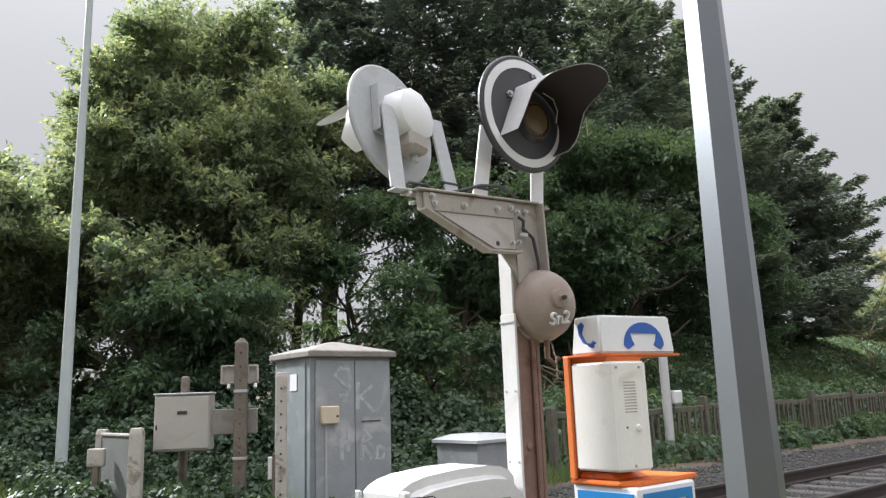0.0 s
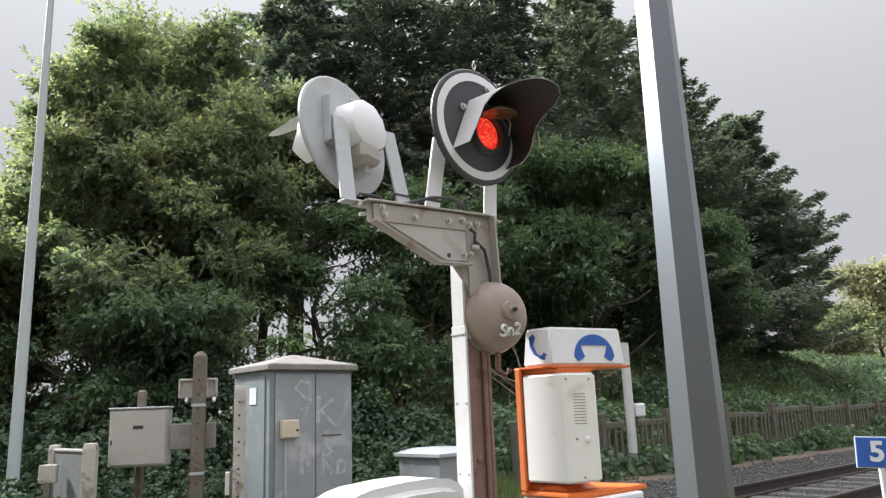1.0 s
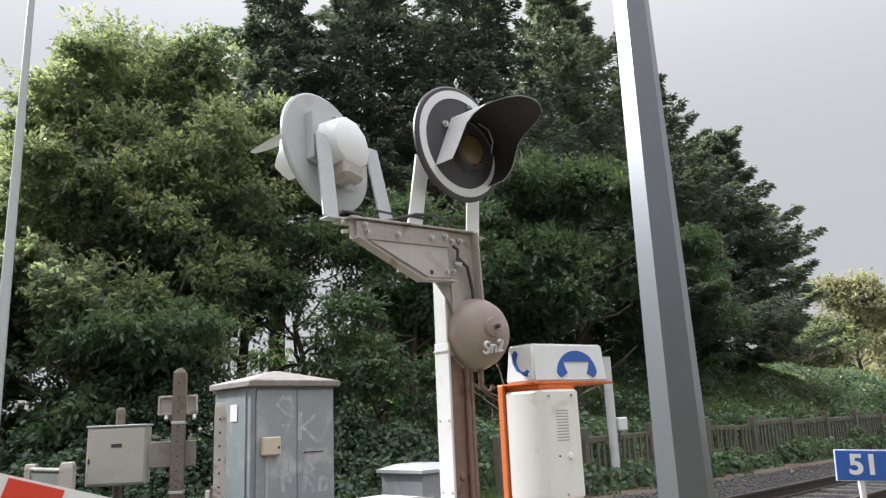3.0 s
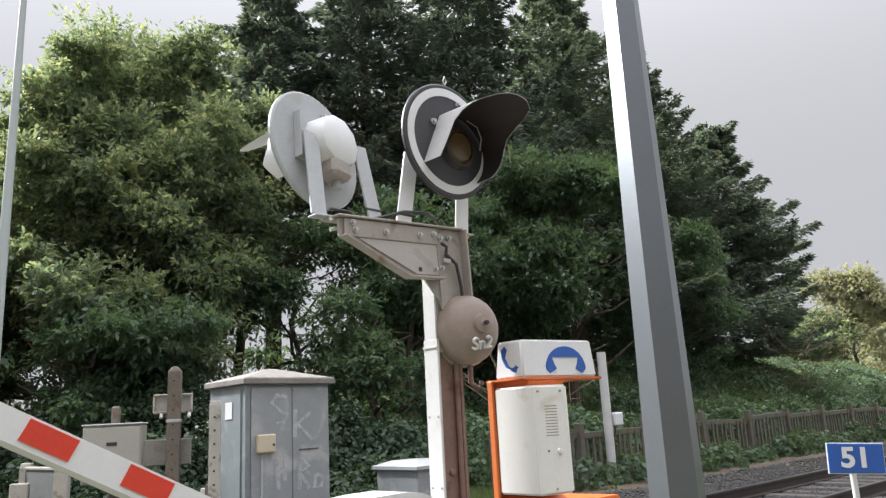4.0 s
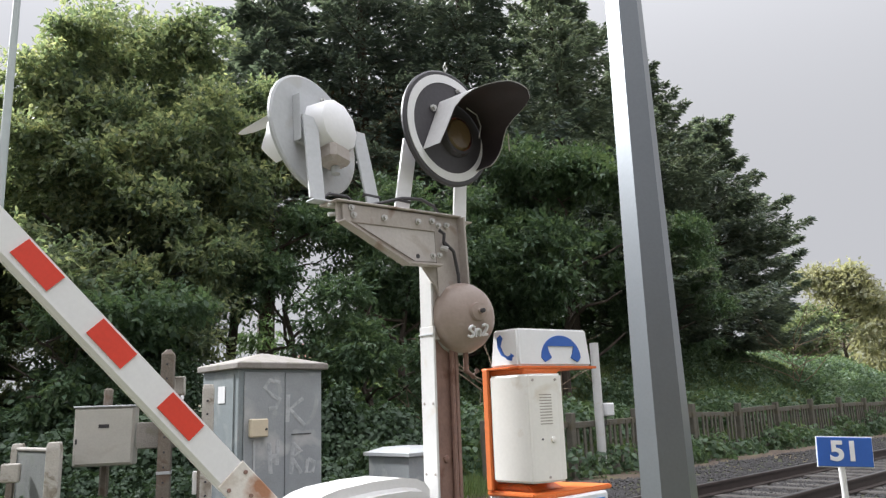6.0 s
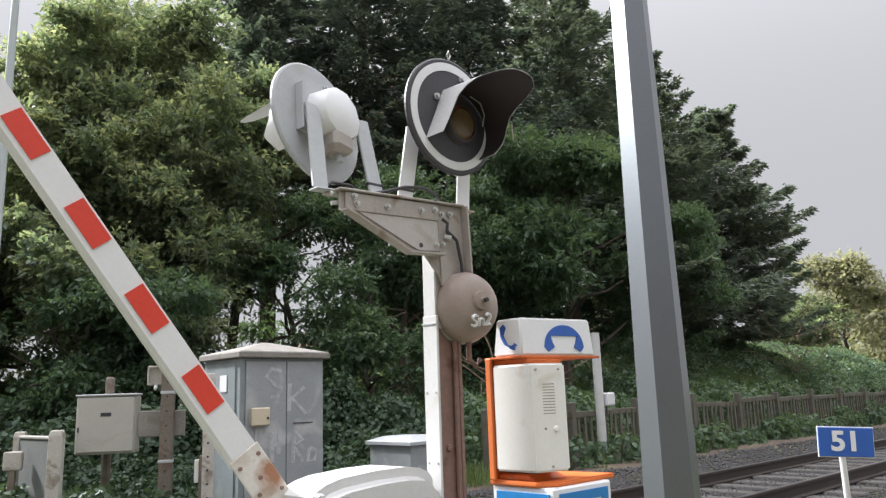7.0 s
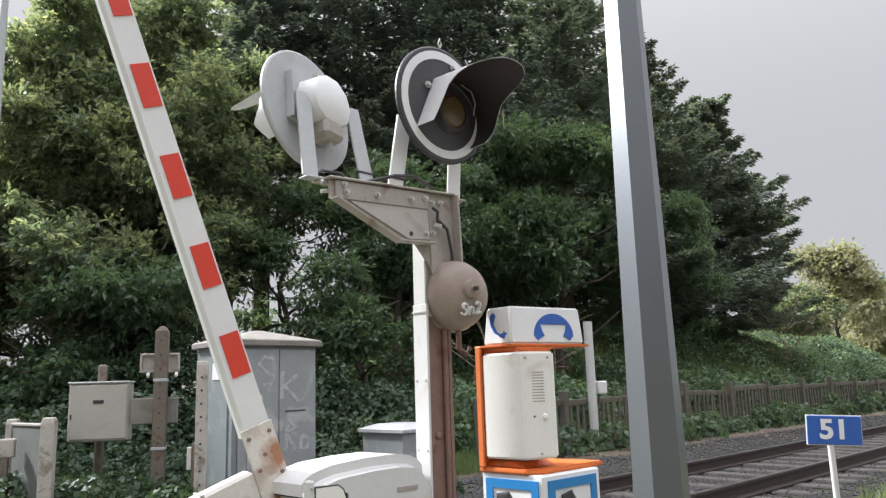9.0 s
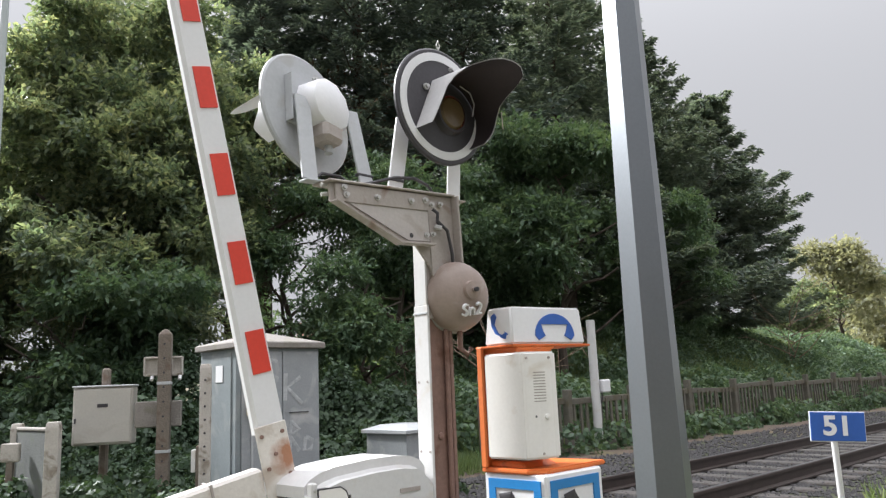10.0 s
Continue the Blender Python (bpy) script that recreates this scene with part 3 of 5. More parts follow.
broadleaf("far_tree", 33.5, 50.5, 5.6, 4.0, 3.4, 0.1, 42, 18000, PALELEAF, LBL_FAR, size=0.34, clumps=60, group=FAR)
broadleaf("far_tree", 42.0, 55.0, 5.4, 5.0, 4.0, 0.4, 43, 14000, LEAF_D, LBL_FAR, size=0.34, clumps=60, group=FAR)
broadleaf("far_tree", 25.4, 46.0, 4.4, 3.0, 2.6, 0.4, 44, 12000, LEAF_L, LBL_FAR, size=0.32, clumps=60, group=FAR)
broadleaf("far_tree", 36.5, 60.0, 5.6, 5.0, 3.6, 0.4, 45, 12000, LEAF_L, LBL_FAR, size=0.36, clumps=60, group=FAR)


def bare_branches(name, x, y, z, spread, count, seed, label, material):
    """A spray of thin leafless branches."""
    rng = np.random.default_rng(seed)
    g = float(height(np.array(x), np.array(y)))
    ob = thing(name, pose(x, y, g), label, "branches")
    for k in range(count):
        bm = bmesh.new()
        a = rng.uniform(0, 6.28)
        d = Vector((math.cos(a), 0.4 * math.sin(a), rng.uniform(0.15, 0.9))).normalized()
        pts = [Vector((rng.normal(0, 0.1), rng.normal(0, 0.1), z * rng.uniform(0.3, 1.0)))]
        if k == 0:
            pts, d = [Vector((0, 0, -0.1))], Vector((0.1, 0, 1))
        for i in range(5):
            d = (d + Vector(rng.normal(0, 0.18, 3))).normalized()
            pts.append(pts[-1] + d * spread / 5)
            if i in (1, 2, 3):
                e = (d + Vector(rng.normal(0, 0.7, 3))).normalized()
                tube([pts[-1], pts[-1] + e * spread * 0.16, pts[-1] + e * spread * 0.3 + Vector((0, 0, -0.04))], [0.010, 0.007, 0.003], 4, bm, cap=False)
        tube(pts, [0.024, 0.019, 0.015, 0.011, 0.008, 0.004], 5, bm, cap=False)
        part("branch", bm, material, ob, smooth=True)
    return ob


bare_branches("bare_shrub", 2.3, 15.6, 1.6, 2.3, 9, 71, "leafless pale brown shrub below the conifers", DRYWOOD)
bare_branches("bare_shrub", 1.3, 14.4, 0.5, 1.5, 8, 73, "leafless pale brown shrub below the conifers", DRYWOOD)
bare_branches("broken_branches", 15.2, 27.4, 2.2, 2.6, 12, 72, "broken pale dry branches on the bank", DRYWOOD)


def shrub_bank(name, blobs, n, material, seed, size, label, category):
    """Leaves over low mounds: rows of x, y, radius x, radius y, height."""
    rng = np.random.default_rng(seed)
    b = np.array(blobs, float)
    area = b[:, 2] * b[:, 3] + b[:, 2] * b[:, 4]
    w = rng.choice(len(b), n, p=area / area.sum())
    d = unit(rng.normal(size=(n, 3)))
    d[:, 2] = np.abs(d[:, 2])
    k = 0.84 + 0.2 * rng.random(n) + 0.10 * np.sin(d[:, 0] * 9 + w) * np.cos(d[:, 2] * 8 + w)
    p = b[w, :2] + d[:, :2] * b[w, 2:4] * k[:, None]
    z = height(p[:, 0], p[:, 1]) + d[:, 2] * b[w, 4] * k
    P = np.column_stack([p, z])
    nrm = unit(d + rng.normal(0, 0.55, (n, 3)))
    dirs = unit(np.cross(nrm, rng.normal(size=(n, 3)))) + np.array([0, 0, -0.35])
    L = size * rng.uniform(0.6, 1.3, n)
    ob = quads_object(name, leaf_quads(P, dirs, nrm, L, L * 0.75), material)
    return tagged(ob, label, category, kind="stuff")


rb = random.Random(8)
blobs = [(-10 + i * 0.62 + rb.uniform(-0.4, 0.4), 12.6 + rb.uniform(-0.9, 1.4), rb.uniform(0.8, 1.3), rb.uniform(0.7, 1.1), rb.uniform(0.7, 1.2) * (1.0 if i < 11 else 1.5)) for i in range(17)]
blobs += [(-7.5 + i * 0.75, 11.0 + rb.uniform(-0.6, 0.5), rb.uniform(0.6, 1.0), rb.uniform(0.5, 0.8), rb.uniform(0.5, 1.1)) for i in range(11)]
shrub_bank("ivy_thicket", blobs, 110000, IVY, 51, 0.085, "dense dark ivy and brambles along the boundary", "ivy")
blobs = [(-6.5 + i * 0.28 + rb.uniform(-0.3, 0.3), 9.3 + rb.uniform(-0.9, 0.9), rb.uniform(0.3, 0.6), rb.uniform(0.3, 0.5), rb.uniform(0.25, 0.6)) for i in range(26)]
blobs += [(-4.6 + i * 0.2 + rb.uniform(-0.1, 0.1), 7.95 + rb.uniform(-0.5, 0.6), rb.uniform(0.25, 0.45), rb.uniform(0.25, 0.4), rb.uniform(0.3, 0.55)) for i in range(12)]
blobs += [(-2.4 + i * 0.22, 7.3 + rb.uniform(-0.3, 0.5), rb.uniform(0.25, 0.4), rb.uniform(0.25, 0.4), rb.uniform(0.2, 0.42)) for i in range(8)]
shrub_bank("verge_weeds", blobs, 46000, IVY, 53, 0.07, "fresh green weeds round the posts", "weeds")
blobs = []
for i in range(30):
    p = U * (8.5 + i * 0.95) + V * (8.6 + rb.uniform(-0.3, 1.6))
    blobs.append((p.x, p.y, rb.uniform(0.7, 1.2), rb.uniform(0.6, 1.0), rb.uniform(0.8, 1.5)))
for i in range(34):
    p = U * (10 + i * 0.9) + V * (11.0 + rb.uniform(-0.9, 3.2))
    blobs.append((p.x, p.y, rb.uniform(0.9, 1.6), rb.uniform(0.8, 1.4), rb.uniform(0.5, 1.2)))
for i in range(46):
    p = U * (8 + i * 0.75) + V * (13.6 + rb.uniform(-1.6, 2.4))
    blobs.append((p.x, p.y, rb.uniform(0.9, 1.6), rb.uniform(0.8, 1.4), rb.uniform(0.4, 1.0)))
for i in range(36):
    p = U * (8.6 + i * 0.62 + rb.uniform(-0.4, 0.4)) + V * (7.45 + rb.uniform(-0.1, 0.15))
    blobs.append((p.x, p.y, rb.uniform(0.3, 0.6), rb.uniform(0.2, 0.32), rb.uniform(0.3, 0.72)))
shrub_bank("bramble_bank", blobs, 150000, LEAF_D, 52, 0.11, "brambles and weeds growing over the bank", "brambles")


blobs = []
for i in range(20):
    p = U * (13 + i * 0.9) + V * (16.2 + rb.uniform(-0.8, 1.2))
    blobs.append((p.x, p.y, rb.uniform(0.9, 1.5), rb.uniform(0.8, 1.2), rb.uniform(1.3, 2.6) * (1.0 if i < 13 else 0.6)))
shrub_bank("crest_bushes", blobs, 34000, LEAF_D, 54, 0.15, "dark bushes along the top of the bank", "bushes")


def grass(name, n, area, seed, lo, hi, label):
    rng = np.random.default_rng(seed)
    u = area[0] + (area[1] - area[0]) * rng.random(n)
    v = area[2] + (area[3] - area[2]) * rng.random(n)
    xy = np.outer(u, U)[:, :2] + np.outer(v, V)[:, :2]
    z = height(xy[:, 0], xy[:, 1])
    P = np.column_stack([xy, z])
    dirs = np.column_stack([rng.normal(0, 0.35, (n, 2)), np.ones(n)])
    L = rng.uniform(lo, hi, n)
    nrm = np.column_stack([rng.normal(size=(n, 2)), np.zeros(n)])
    ob = quads_object(name, leaf_quads(P, dirs, nrm, L, np.full(n, 0.016)), GRASS)
    return tagged(ob, label, "grass", kind="stuff")


bm = bmesh.new()
bmesh.ops.create_grid(bm, x_segments=40, y_segments=4, size=0.5, matrix=Matrix.Diagonal((30, 0.8, 1, 1)))
for v in bm.verts:
    v.co.z = 0.02 * math.sin(v.co.x * 3.1) * math.cos(v.co.y * 5) + (0.0 if abs(v.co.y) < 0.35 else -0.1)
tagged(part("earth_path", bm, EARTH, m=at(22, 7.2, 0.05), smooth=True), "bare reddish earth strip along the fence", "path", kind="structure")
grass("bank_grass", 130000, (9, 34, 7.9, 16.5), 61, 0.25, 0.65, "long uneven grass on the railway bank")
grass("verge_grass", 26000, (1.5, 9, 7.0, 12.0), 62, 0.10, 0.38, "rough grass and weeds beside the cabinets")
grass("near_grass", 5000, (7.2, 11.5, 0.6, 2.3), 63, 0.10, 0.32, "tufts of grass beside the distance post")

# ---- fence along the far side ----


def build_fence():
    fence = thing("fence", at(0, 7.65), "old concrete paling fence, weathered and overgrown", "fence")
    post = box(-0.06, 0.06, -0.06, 0.06, -0.1, 1.08, 0.01)
    pale = box(-0.03, 0.03, -0.015, 0.018, 0.10, 0.90, 0.005)
    railb = box(-1.0, 1.0, -0.02, 0.04, -0.05, 0.05, 0.008)
    p0 = part("post", post, FENCE, fence)
    p1 = part("pale", pale, FENCE, fence)
    p2 = part("rail", railb, FENCE, fence)
    rnd = random.Random(4)
    for i in range(16):
        u = 8.3 + 2.0 * i
        for src, rows in ((p0, [(u, 0, 0)]), (p2, [(u + 1, 0.004, 0.92), (u + 1, 0.004, 0.14)]), (p1, [(u + 0.2 + 0.178 * j, -0.006, 0) for j in range(10)])):
            for x, y, z in rows:
                ob = src
                if src.get("used"):
                    ob = new(src.name.split(".")[0], src.data)
                    ob.parent = fence
                src["used"] = 1
                p = U * x + V * 7.65
                g = float(height(np.array(p.x), np.array(p.y)))
                ob.matrix_basis = pose(x + rnd.uniform(-0.01, 0.01), y, z + g + rnd.uniform(-0.03, 0.01), rnd.uniform(-1.5, 1.5), rnd.uniform(-1.5, 1.5), 0)
    for o in (p0, p1, p2):
        del o["used"]


build_fence()

# ---- equipment cabinets ----


def build_cabinet():
    c = thing("equipment_cabinet", at(3.85, 6.82), "tall grey steel equipment cabinet with a concrete cap and pale graffiti", "cabinet")
    part("body", box(0, 0.99, 0.004, 0.77, -0.05, 1.66, 0.008), CAB, c)
    part("corner_post", box(-0.006, 0.05, -0.008, 0.05, 0.0, 1.655, 0.006), CAB, c)
    for x0, x1 in ((0.055, 0.52), (0.528, 0.975)):
        part("door", box(x0, x1, -0.014, 0.004, 0.10, 1.63, 0.006), CABDOOR, c)
    # darker than the doors: shade is in the paint colour
    part("side_panel", box(-0.010, 0.004, 0.09, 0.72, 0.10, 1.62, 0.005), CAB, c)
    part("plinth", box(-0.03, 1.02, -0.03, 0.80, -0.05, 0.10, 0.012), CONCRETE, c)
    bm = bmesh.new()
    lo = [bm.verts.new(p) for p in ((-0.05, -0.06, 1.66), (1.04, -0.06, 1.66), (1.04, 0.82, 1.66), (-0.05, 0.82, 1.66))]
    mid = [bm.verts.new((v.co.x, v.co.y, 1.725)) for v in lo]
    top = [bm.verts.new(p) for p in ((0.46, 0.36, 1.85), (0.54, 0.36, 1.85), (0.54, 0.40, 1.85), (0.46, 0.40, 1.85))]
    bm.faces.new(lo[::-1])
    for a, b in ((lo, mid), (mid, top)):
        for i in range(4):
            j = (i + 1) % 4
            bm.faces.new((a[i], a[j], b[j], b[i]))
    bm.faces.new(top)
    bmesh.ops.bevel(bm, geom=bm.edges[:], offset=0.01, segments=1, affect="EDGES")
    part("roof_cap", bm, CONCRETE, c, "weathered grey concrete cap")
    part("lock_box", box(0.10, 0.30, -0.075, -0.016, 0.985, 1.165, 0.012), LOCKBOX, c, "small cream lock box")
    part("lock", lathe([(0, -0.01), (0.012, -0.01), (0.012, 0.01)], 8), BLACK, c, m=pose(0.27, -0.075, 1.06))
    part("door_handle", box(0.60, 0.84, -0.026, -0.016, 0.99, 1.00, 0.002), BLACK, c)
    part("notice", box(-0.016, -0.012, 0.255, 0.40, 1.33, 1.50, 0.0), WHITE_CLEAN, c, "small white paper notice")
    part("cable_cover", box(0.155, 0.18, -0.026, -0.016, 0.1, 0.96, 0.003), GREYWHITE, c)

    def spray(pts, w=0.048):
        tube([(x, -0.017, z) for x, z in pts], w / 2, 6, g)
    g = bmesh.new()
    for pts in ([(0.46, 1.52), (0.34, 1.55), (0.28, 1.47), (0.36, 1.40), (0.46, 1.35), (0.42, 1.27), (0.33, 1.26)],
                [(0.56, 1.40), (0.55, 1.12)], [(0.74, 1.36), (0.58, 1.25), (0.76, 1.08)],
                [(0.34, 0.92), (0.36, 0.62)], [(0.44, 0.95), (0.43, 0.70)], [(0.35, 0.78), (0.44, 0.80)],
                [(0.62, 0.92), (0.60, 0.60)], [(0.62, 0.90), (0.72, 0.82), (0.61, 0.76), (0.72, 0.60)],
                [(0.80, 0.74), (0.88, 0.70), (0.86, 0.60), (0.78, 0.60), (0.80, 0.74)]):
        spray(pts)
    bmesh.ops.scale(g, vec=(1, 0.08, 1), space=Matrix.Translation((0, 0.017, 0)), verts=g.verts[:])
    part("graffiti", g, GRAFFITI, c, "pale sprayed scrawl on the doors")


build_cabinet()


def build_small_cabinet():
    c = thing("small_cabinet", at(5.66, 6.35), "low grey steel cabinet with a shallow hipped lid", "cabinet")
    part("body", box(0, 0.62, 0, 0.72, -0.05, 0.70, 0.01), CABDOOR, c)
    bm = bmesh.new()
    lo = [bm.verts.new(p) for p in ((-0.04, -0.04, 0.70), (0.66, -0.04, 0.70), (0.66, 0.76, 0.70), (-0.04, 0.76, 0.70))]
    mid = [bm.verts.new((v.co.x, v.co.y, 0.735)) for v in lo]
    top = [bm.verts.new(p) for p in ((0.12, 0.12, 0.79), (0.5, 0.12, 0.79), (0.5, 0.6, 0.79), (0.12, 0.6, 0.79))]
    bm.faces.new(lo[::-1])
    for a, b in ((lo, mid), (mid, top)):
        for i in range(4):
            j = (i + 1) % 4
            bm.faces.new((a[i], a[j], b[j], b[i]))
    bm.faces.new(top)
    part("lid", bm, GREYWHITE, c, "pale grey sloped lid")
    part("plinth", box(-0.03, 0.65, -0.03, 0.75, -0.05, 0.06, 0.01), CONCRETE, c)


build_small_cabinet()


def build_box_on_post():
    c = thing("junction_box", pose(-2.78, 8.05, 0, 0, 0, 6), "pale beige metal junction box on a wooden post", "junction box")
    part("body", box(-0.285, 0.285, -0.11, 0.10, 0.76, 1.33, 0.012), PALEBOX, c)
    part("door", box(-0.265, 0.27, -0.125, -0.11, 0.78, 1.315, 0.008), PALEBOX, c)
    part("lid_rim", box(-0.295, 0.295, -0.13, 0.11, 1.33, 1.35, 0.006), GREYWHITE, c)
    part("plate", box(-0.05, 0.05, -0.130, -0.125, 1.13, 1.165, 0.0), BLACK, c, "small dark name plate")
    part("latch", box(-0.262, -0.245, -0.137, -0.125, 0.98, 1.03, 0.003), BLACK, c)
    part("post", box(-0.085, 0.0, 0.12, 0.20, -0.05, 1.53, 0.02), OLDWOOD, c, "rough wooden post")


build_box_on_post()


def build_post(name, x, y, h, w, label, holes=0, white=()):
    c = thing(name, pose(x, y, 0, 0, 0, 8), label, "post")
    bm = bmesh.new()
    lo = [bm.verts.new((sx * w / 2, sy * w / 2, -0.05)) for sx, sy in ((-1, -1), (1, -1), (1, 1), (-1, 1))]
    mid = [bm.verts.new((v.co.x, v.co.y, h - w * 0.4)) for v in lo]
    crown = 0.35 if white == () else 0.82
    top = [bm.verts.new((v.co.x * crown, v.co.y * crown, h)) for v in lo]
    bm.faces.new(lo[::-1])
    for a, b in ((lo, mid), (mid, top)):
        for i in range(4):
            j = (i + 1) % 4
            bm.faces.new((a[i], a[j], b[j], b[i]))
    bm.faces.new(top)
    bmesh.ops.bevel(bm, geom=bm.edges[:], offset=0.006, segments=1, affect="EDGES")
    part("shaft", bm, OLDWOOD if white == () else PALECON, c)
    for i in range(holes):
        part("hole", lathe([(0, -0.002), (0.011, -0.002), (0.011, 0.01)], 8), BLACK, c, m=pose(0, -w / 2 - 0.002, 0.15 + (h - 0.3) * i / max(1, holes - 1)))
    return c


wp = build_post("signal_post", -2.16, 7.92, 1.89, 0.125, "weathered brown wooden post with two crossboards", 12)
for x0, x1 in ((-0.215, -0.05), (0.05, 0.165)):
    for a in ((x0, x1, 1.425, 1.445), (x0, x1, 1.595, 1.615), (x0, x0 + 0.02, 1.445, 1.595), (x1 - 0.02, x1, 1.445, 1.595)):
        part("board_rim", box(a[0], a[1], 0.035, 0.068, a[2], a[3], 0.004), PALECON, wp)
part("crossboard", box(-0.215, 0.165, -0.03, 0.03, 1.42, 1.62, 0.01), PALECON, wp, m=pose(0, 0.10, 0))
part("crossboard", box(-0.29, 0.16, -0.03, 0.03, 0.91, 1.17, 0.01), CONCRETE, wp, m=pose(0, 0.10, 0))
for z in (1.33, 0.66):
    part("band", box(-0.068, 0.068, -0.068, 0.068, z, z + 0.03, 0.003), GREYWHITE, wp)
for x in (-0.13, 0.14):
    part("insulator", tube([(x, 0.06, 1.43), (x, 0.02, 1.38)], 0.018, 8), WHITE_CLEAN, wp)
build_post("concrete_post", -1.585, 7.22, 1.495, 0.10, "pale drilled concrete post beside the cabinet", 11, (1,))
sp = build_post("short_post", -3.05, 7.5, 1.02, 0.12, "short weathered concrete post holding a grey board", 0, (1,))
run = Vector((-3.68 + 3.09, 8.2 - 7.54, 0))
part("board", box(0.0, run.length, -0.025, 0.025, 0.18, 0.93, 0.01), OLDGREY, sp, "weathered grey board", m=pose(-0.05, 0.06, 0, 0, 0, math.degrees(math.atan2(run.y, run.x)) - 8))
part("board_cap", box(0.0, run.length, -0.035, 0.035, 0.931, 0.965, 0.01), CONCRETE, sp, m=pose(-0.05, 0.06, 0, 0, 0, math.degrees(math.atan2(run.y, run.x)) - 8))
build_post("short_post", -3.74, 8.28, 1.0, 0.11, "short weathered concrete post in the weeds", 0, (1,))
ml = thing("mileage_block", pose(-3.62, 7.9, 0, 0, 0, 10), "small pale marker block on a stem in the weeds", "marker")
part("block", box(-0.085, 0.085, -0.04, 0.04, 0.64, 0.82, 0.012), PALECON, ml)
part("stem", box(-0.03, 0.03, -0.03, 0.03, -0.05, 0.65, 0.006), OLDWOOD, ml)
wst = thing("wooden_stake", pose(-1.635, 7.25, 0, 0, 0, 8), "brown wooden stake with a white plate", "stake")
part("shaft", box(-0.035, 0.035, -0.035, 0.035, -0.05, 0.755, 0.008), OLDWOOD, wst)
part("plate", box(-0.075, -0.037, -0.03, 0.03, 0.52, 0.72, 0.004), WHITE, wst, "small white plate")

# ---- slender pole, white post across the track, distance sign ----
pl = thing("slender_pole", pose(-4.785, 9.5, 0), "slender pale grey metal pole among the bushes", "pole")
part("shaft", tube([(0, 0, -0.1), (0, 0, 4), (0, 0, 8.4)], [0.075, 0.058, 0.034], 12), POLE, pl, smooth=True)

wpst = thing("white_post", pose(3.62, 12.85, 0, 0, 0, 20), "thin white post with a small white box", "post")
part("shaft", tube([(0, 0, -0.1), (0, 0, 2.22)], 0.075, 10), WHITE, wpst, smooth=True)
part("box", box(0.08, 0.26, -0.1, 0.06, 0.98, 1.2, 0.02), WHITE_CLEAN, wpst)
part("cable", tube([(0.12, -0.02, 0.99), (0.12, -0.02, 0.86), (0.06, -0.02, 0.78)], 0.012, 6), BLACK, wpst)


def text_part(name, body, size, material, parent, m, label="", depth=0.002, bold=0.0):
    cu = bpy.data.curves.new(name, "FONT")
    cu.body, cu.size, cu.extrude, cu.offset = body, size, depth, bold
    cu.align_x = cu.align_y = "CENTER"
    tmp = new("tmp", cu)
    me = bpy.data.meshes.new_from_object(tmp.evaluated_get(bpy.context.evaluated_depsgraph_get()))
    bpy.data.objects.remove(tmp)
    me.name = name
    me.materials.clear()
    me.materials.append(material)
    ob = new(name, me)
    ob.parent, ob.matrix_basis = parent, m
    if label:
        tagged(ob, label)
    return ob


km = thing("distance_sign", pose(4.05, 6.6, 0, 0, 0, -8), "blue enamel distance sign with white figures on a white post", "sign")
part("plate", box(-0.235, 0.235, -0.012, 0.006, 0.575, 0.825, 0.004), BLUE, km, m=pose(0, 0, 0, 0, 3, 0))
part("rim", box(-0.24, 0.24, -0.004, 0.009, 0.568, 0.832, 0.002), WHITE_CLEAN, km, m=pose(0, 0, 0, 0, 3, 0))
fig = text_part("figures", "51", 0.235, WHITE_CLEAN, km, pose(0.03, -0.015, 0.70, 90, 3, 0), "white figures", 0.004, 0.007)
fig.data.transform(Matrix.Diagonal((1.1, 1, 1, 1)))
part("post", tube([(0, 0.02, -0.1), (0, 0.02, 0.62)], 0.028, 10), WHITE, km, smooth=True)

# ---- tall six-sided mast ----
lp = thing("street_lamp_mast", pose(1.615, 4.2, 0, 0, 0, 0), "tall tapered six-sided grey galvanised mast", "mast")
part("shaft", tube([(0, 0, -0.1), (0, 0, 9.0)], [0.165, 0.038], 6, twist=radians(-5)), MAST, lp)
part("flange", tube([(0, 0, -0.1), (0, 0, 0.03)], 0.24, 16), MAST, lp)


# ---- crossing signal: mast, bracket, two lamps, bell ----
HOOD = ((-45, 0.10), (-25, 0.12), (0, 0.14), (15, 0.17), (25, 0.23), (35, 0.32), (45, 0.375), (60, 0.395), (75, 0.385), (90, 0.365), (102, 0.325), (115, 0.25), (128, 0.165), (145, 0.13), (190, 0.12), (214, 0.11))


NARROW = ((-45, 0.055), (-20, 0.10), (0, 0.055), (40, 0.05), (50, 0.10), (58, 0.30), (66, 0.36), (78, 0.36), (86, 0.30), (94, 0.12), (108, 0.06), (214, 0.05))


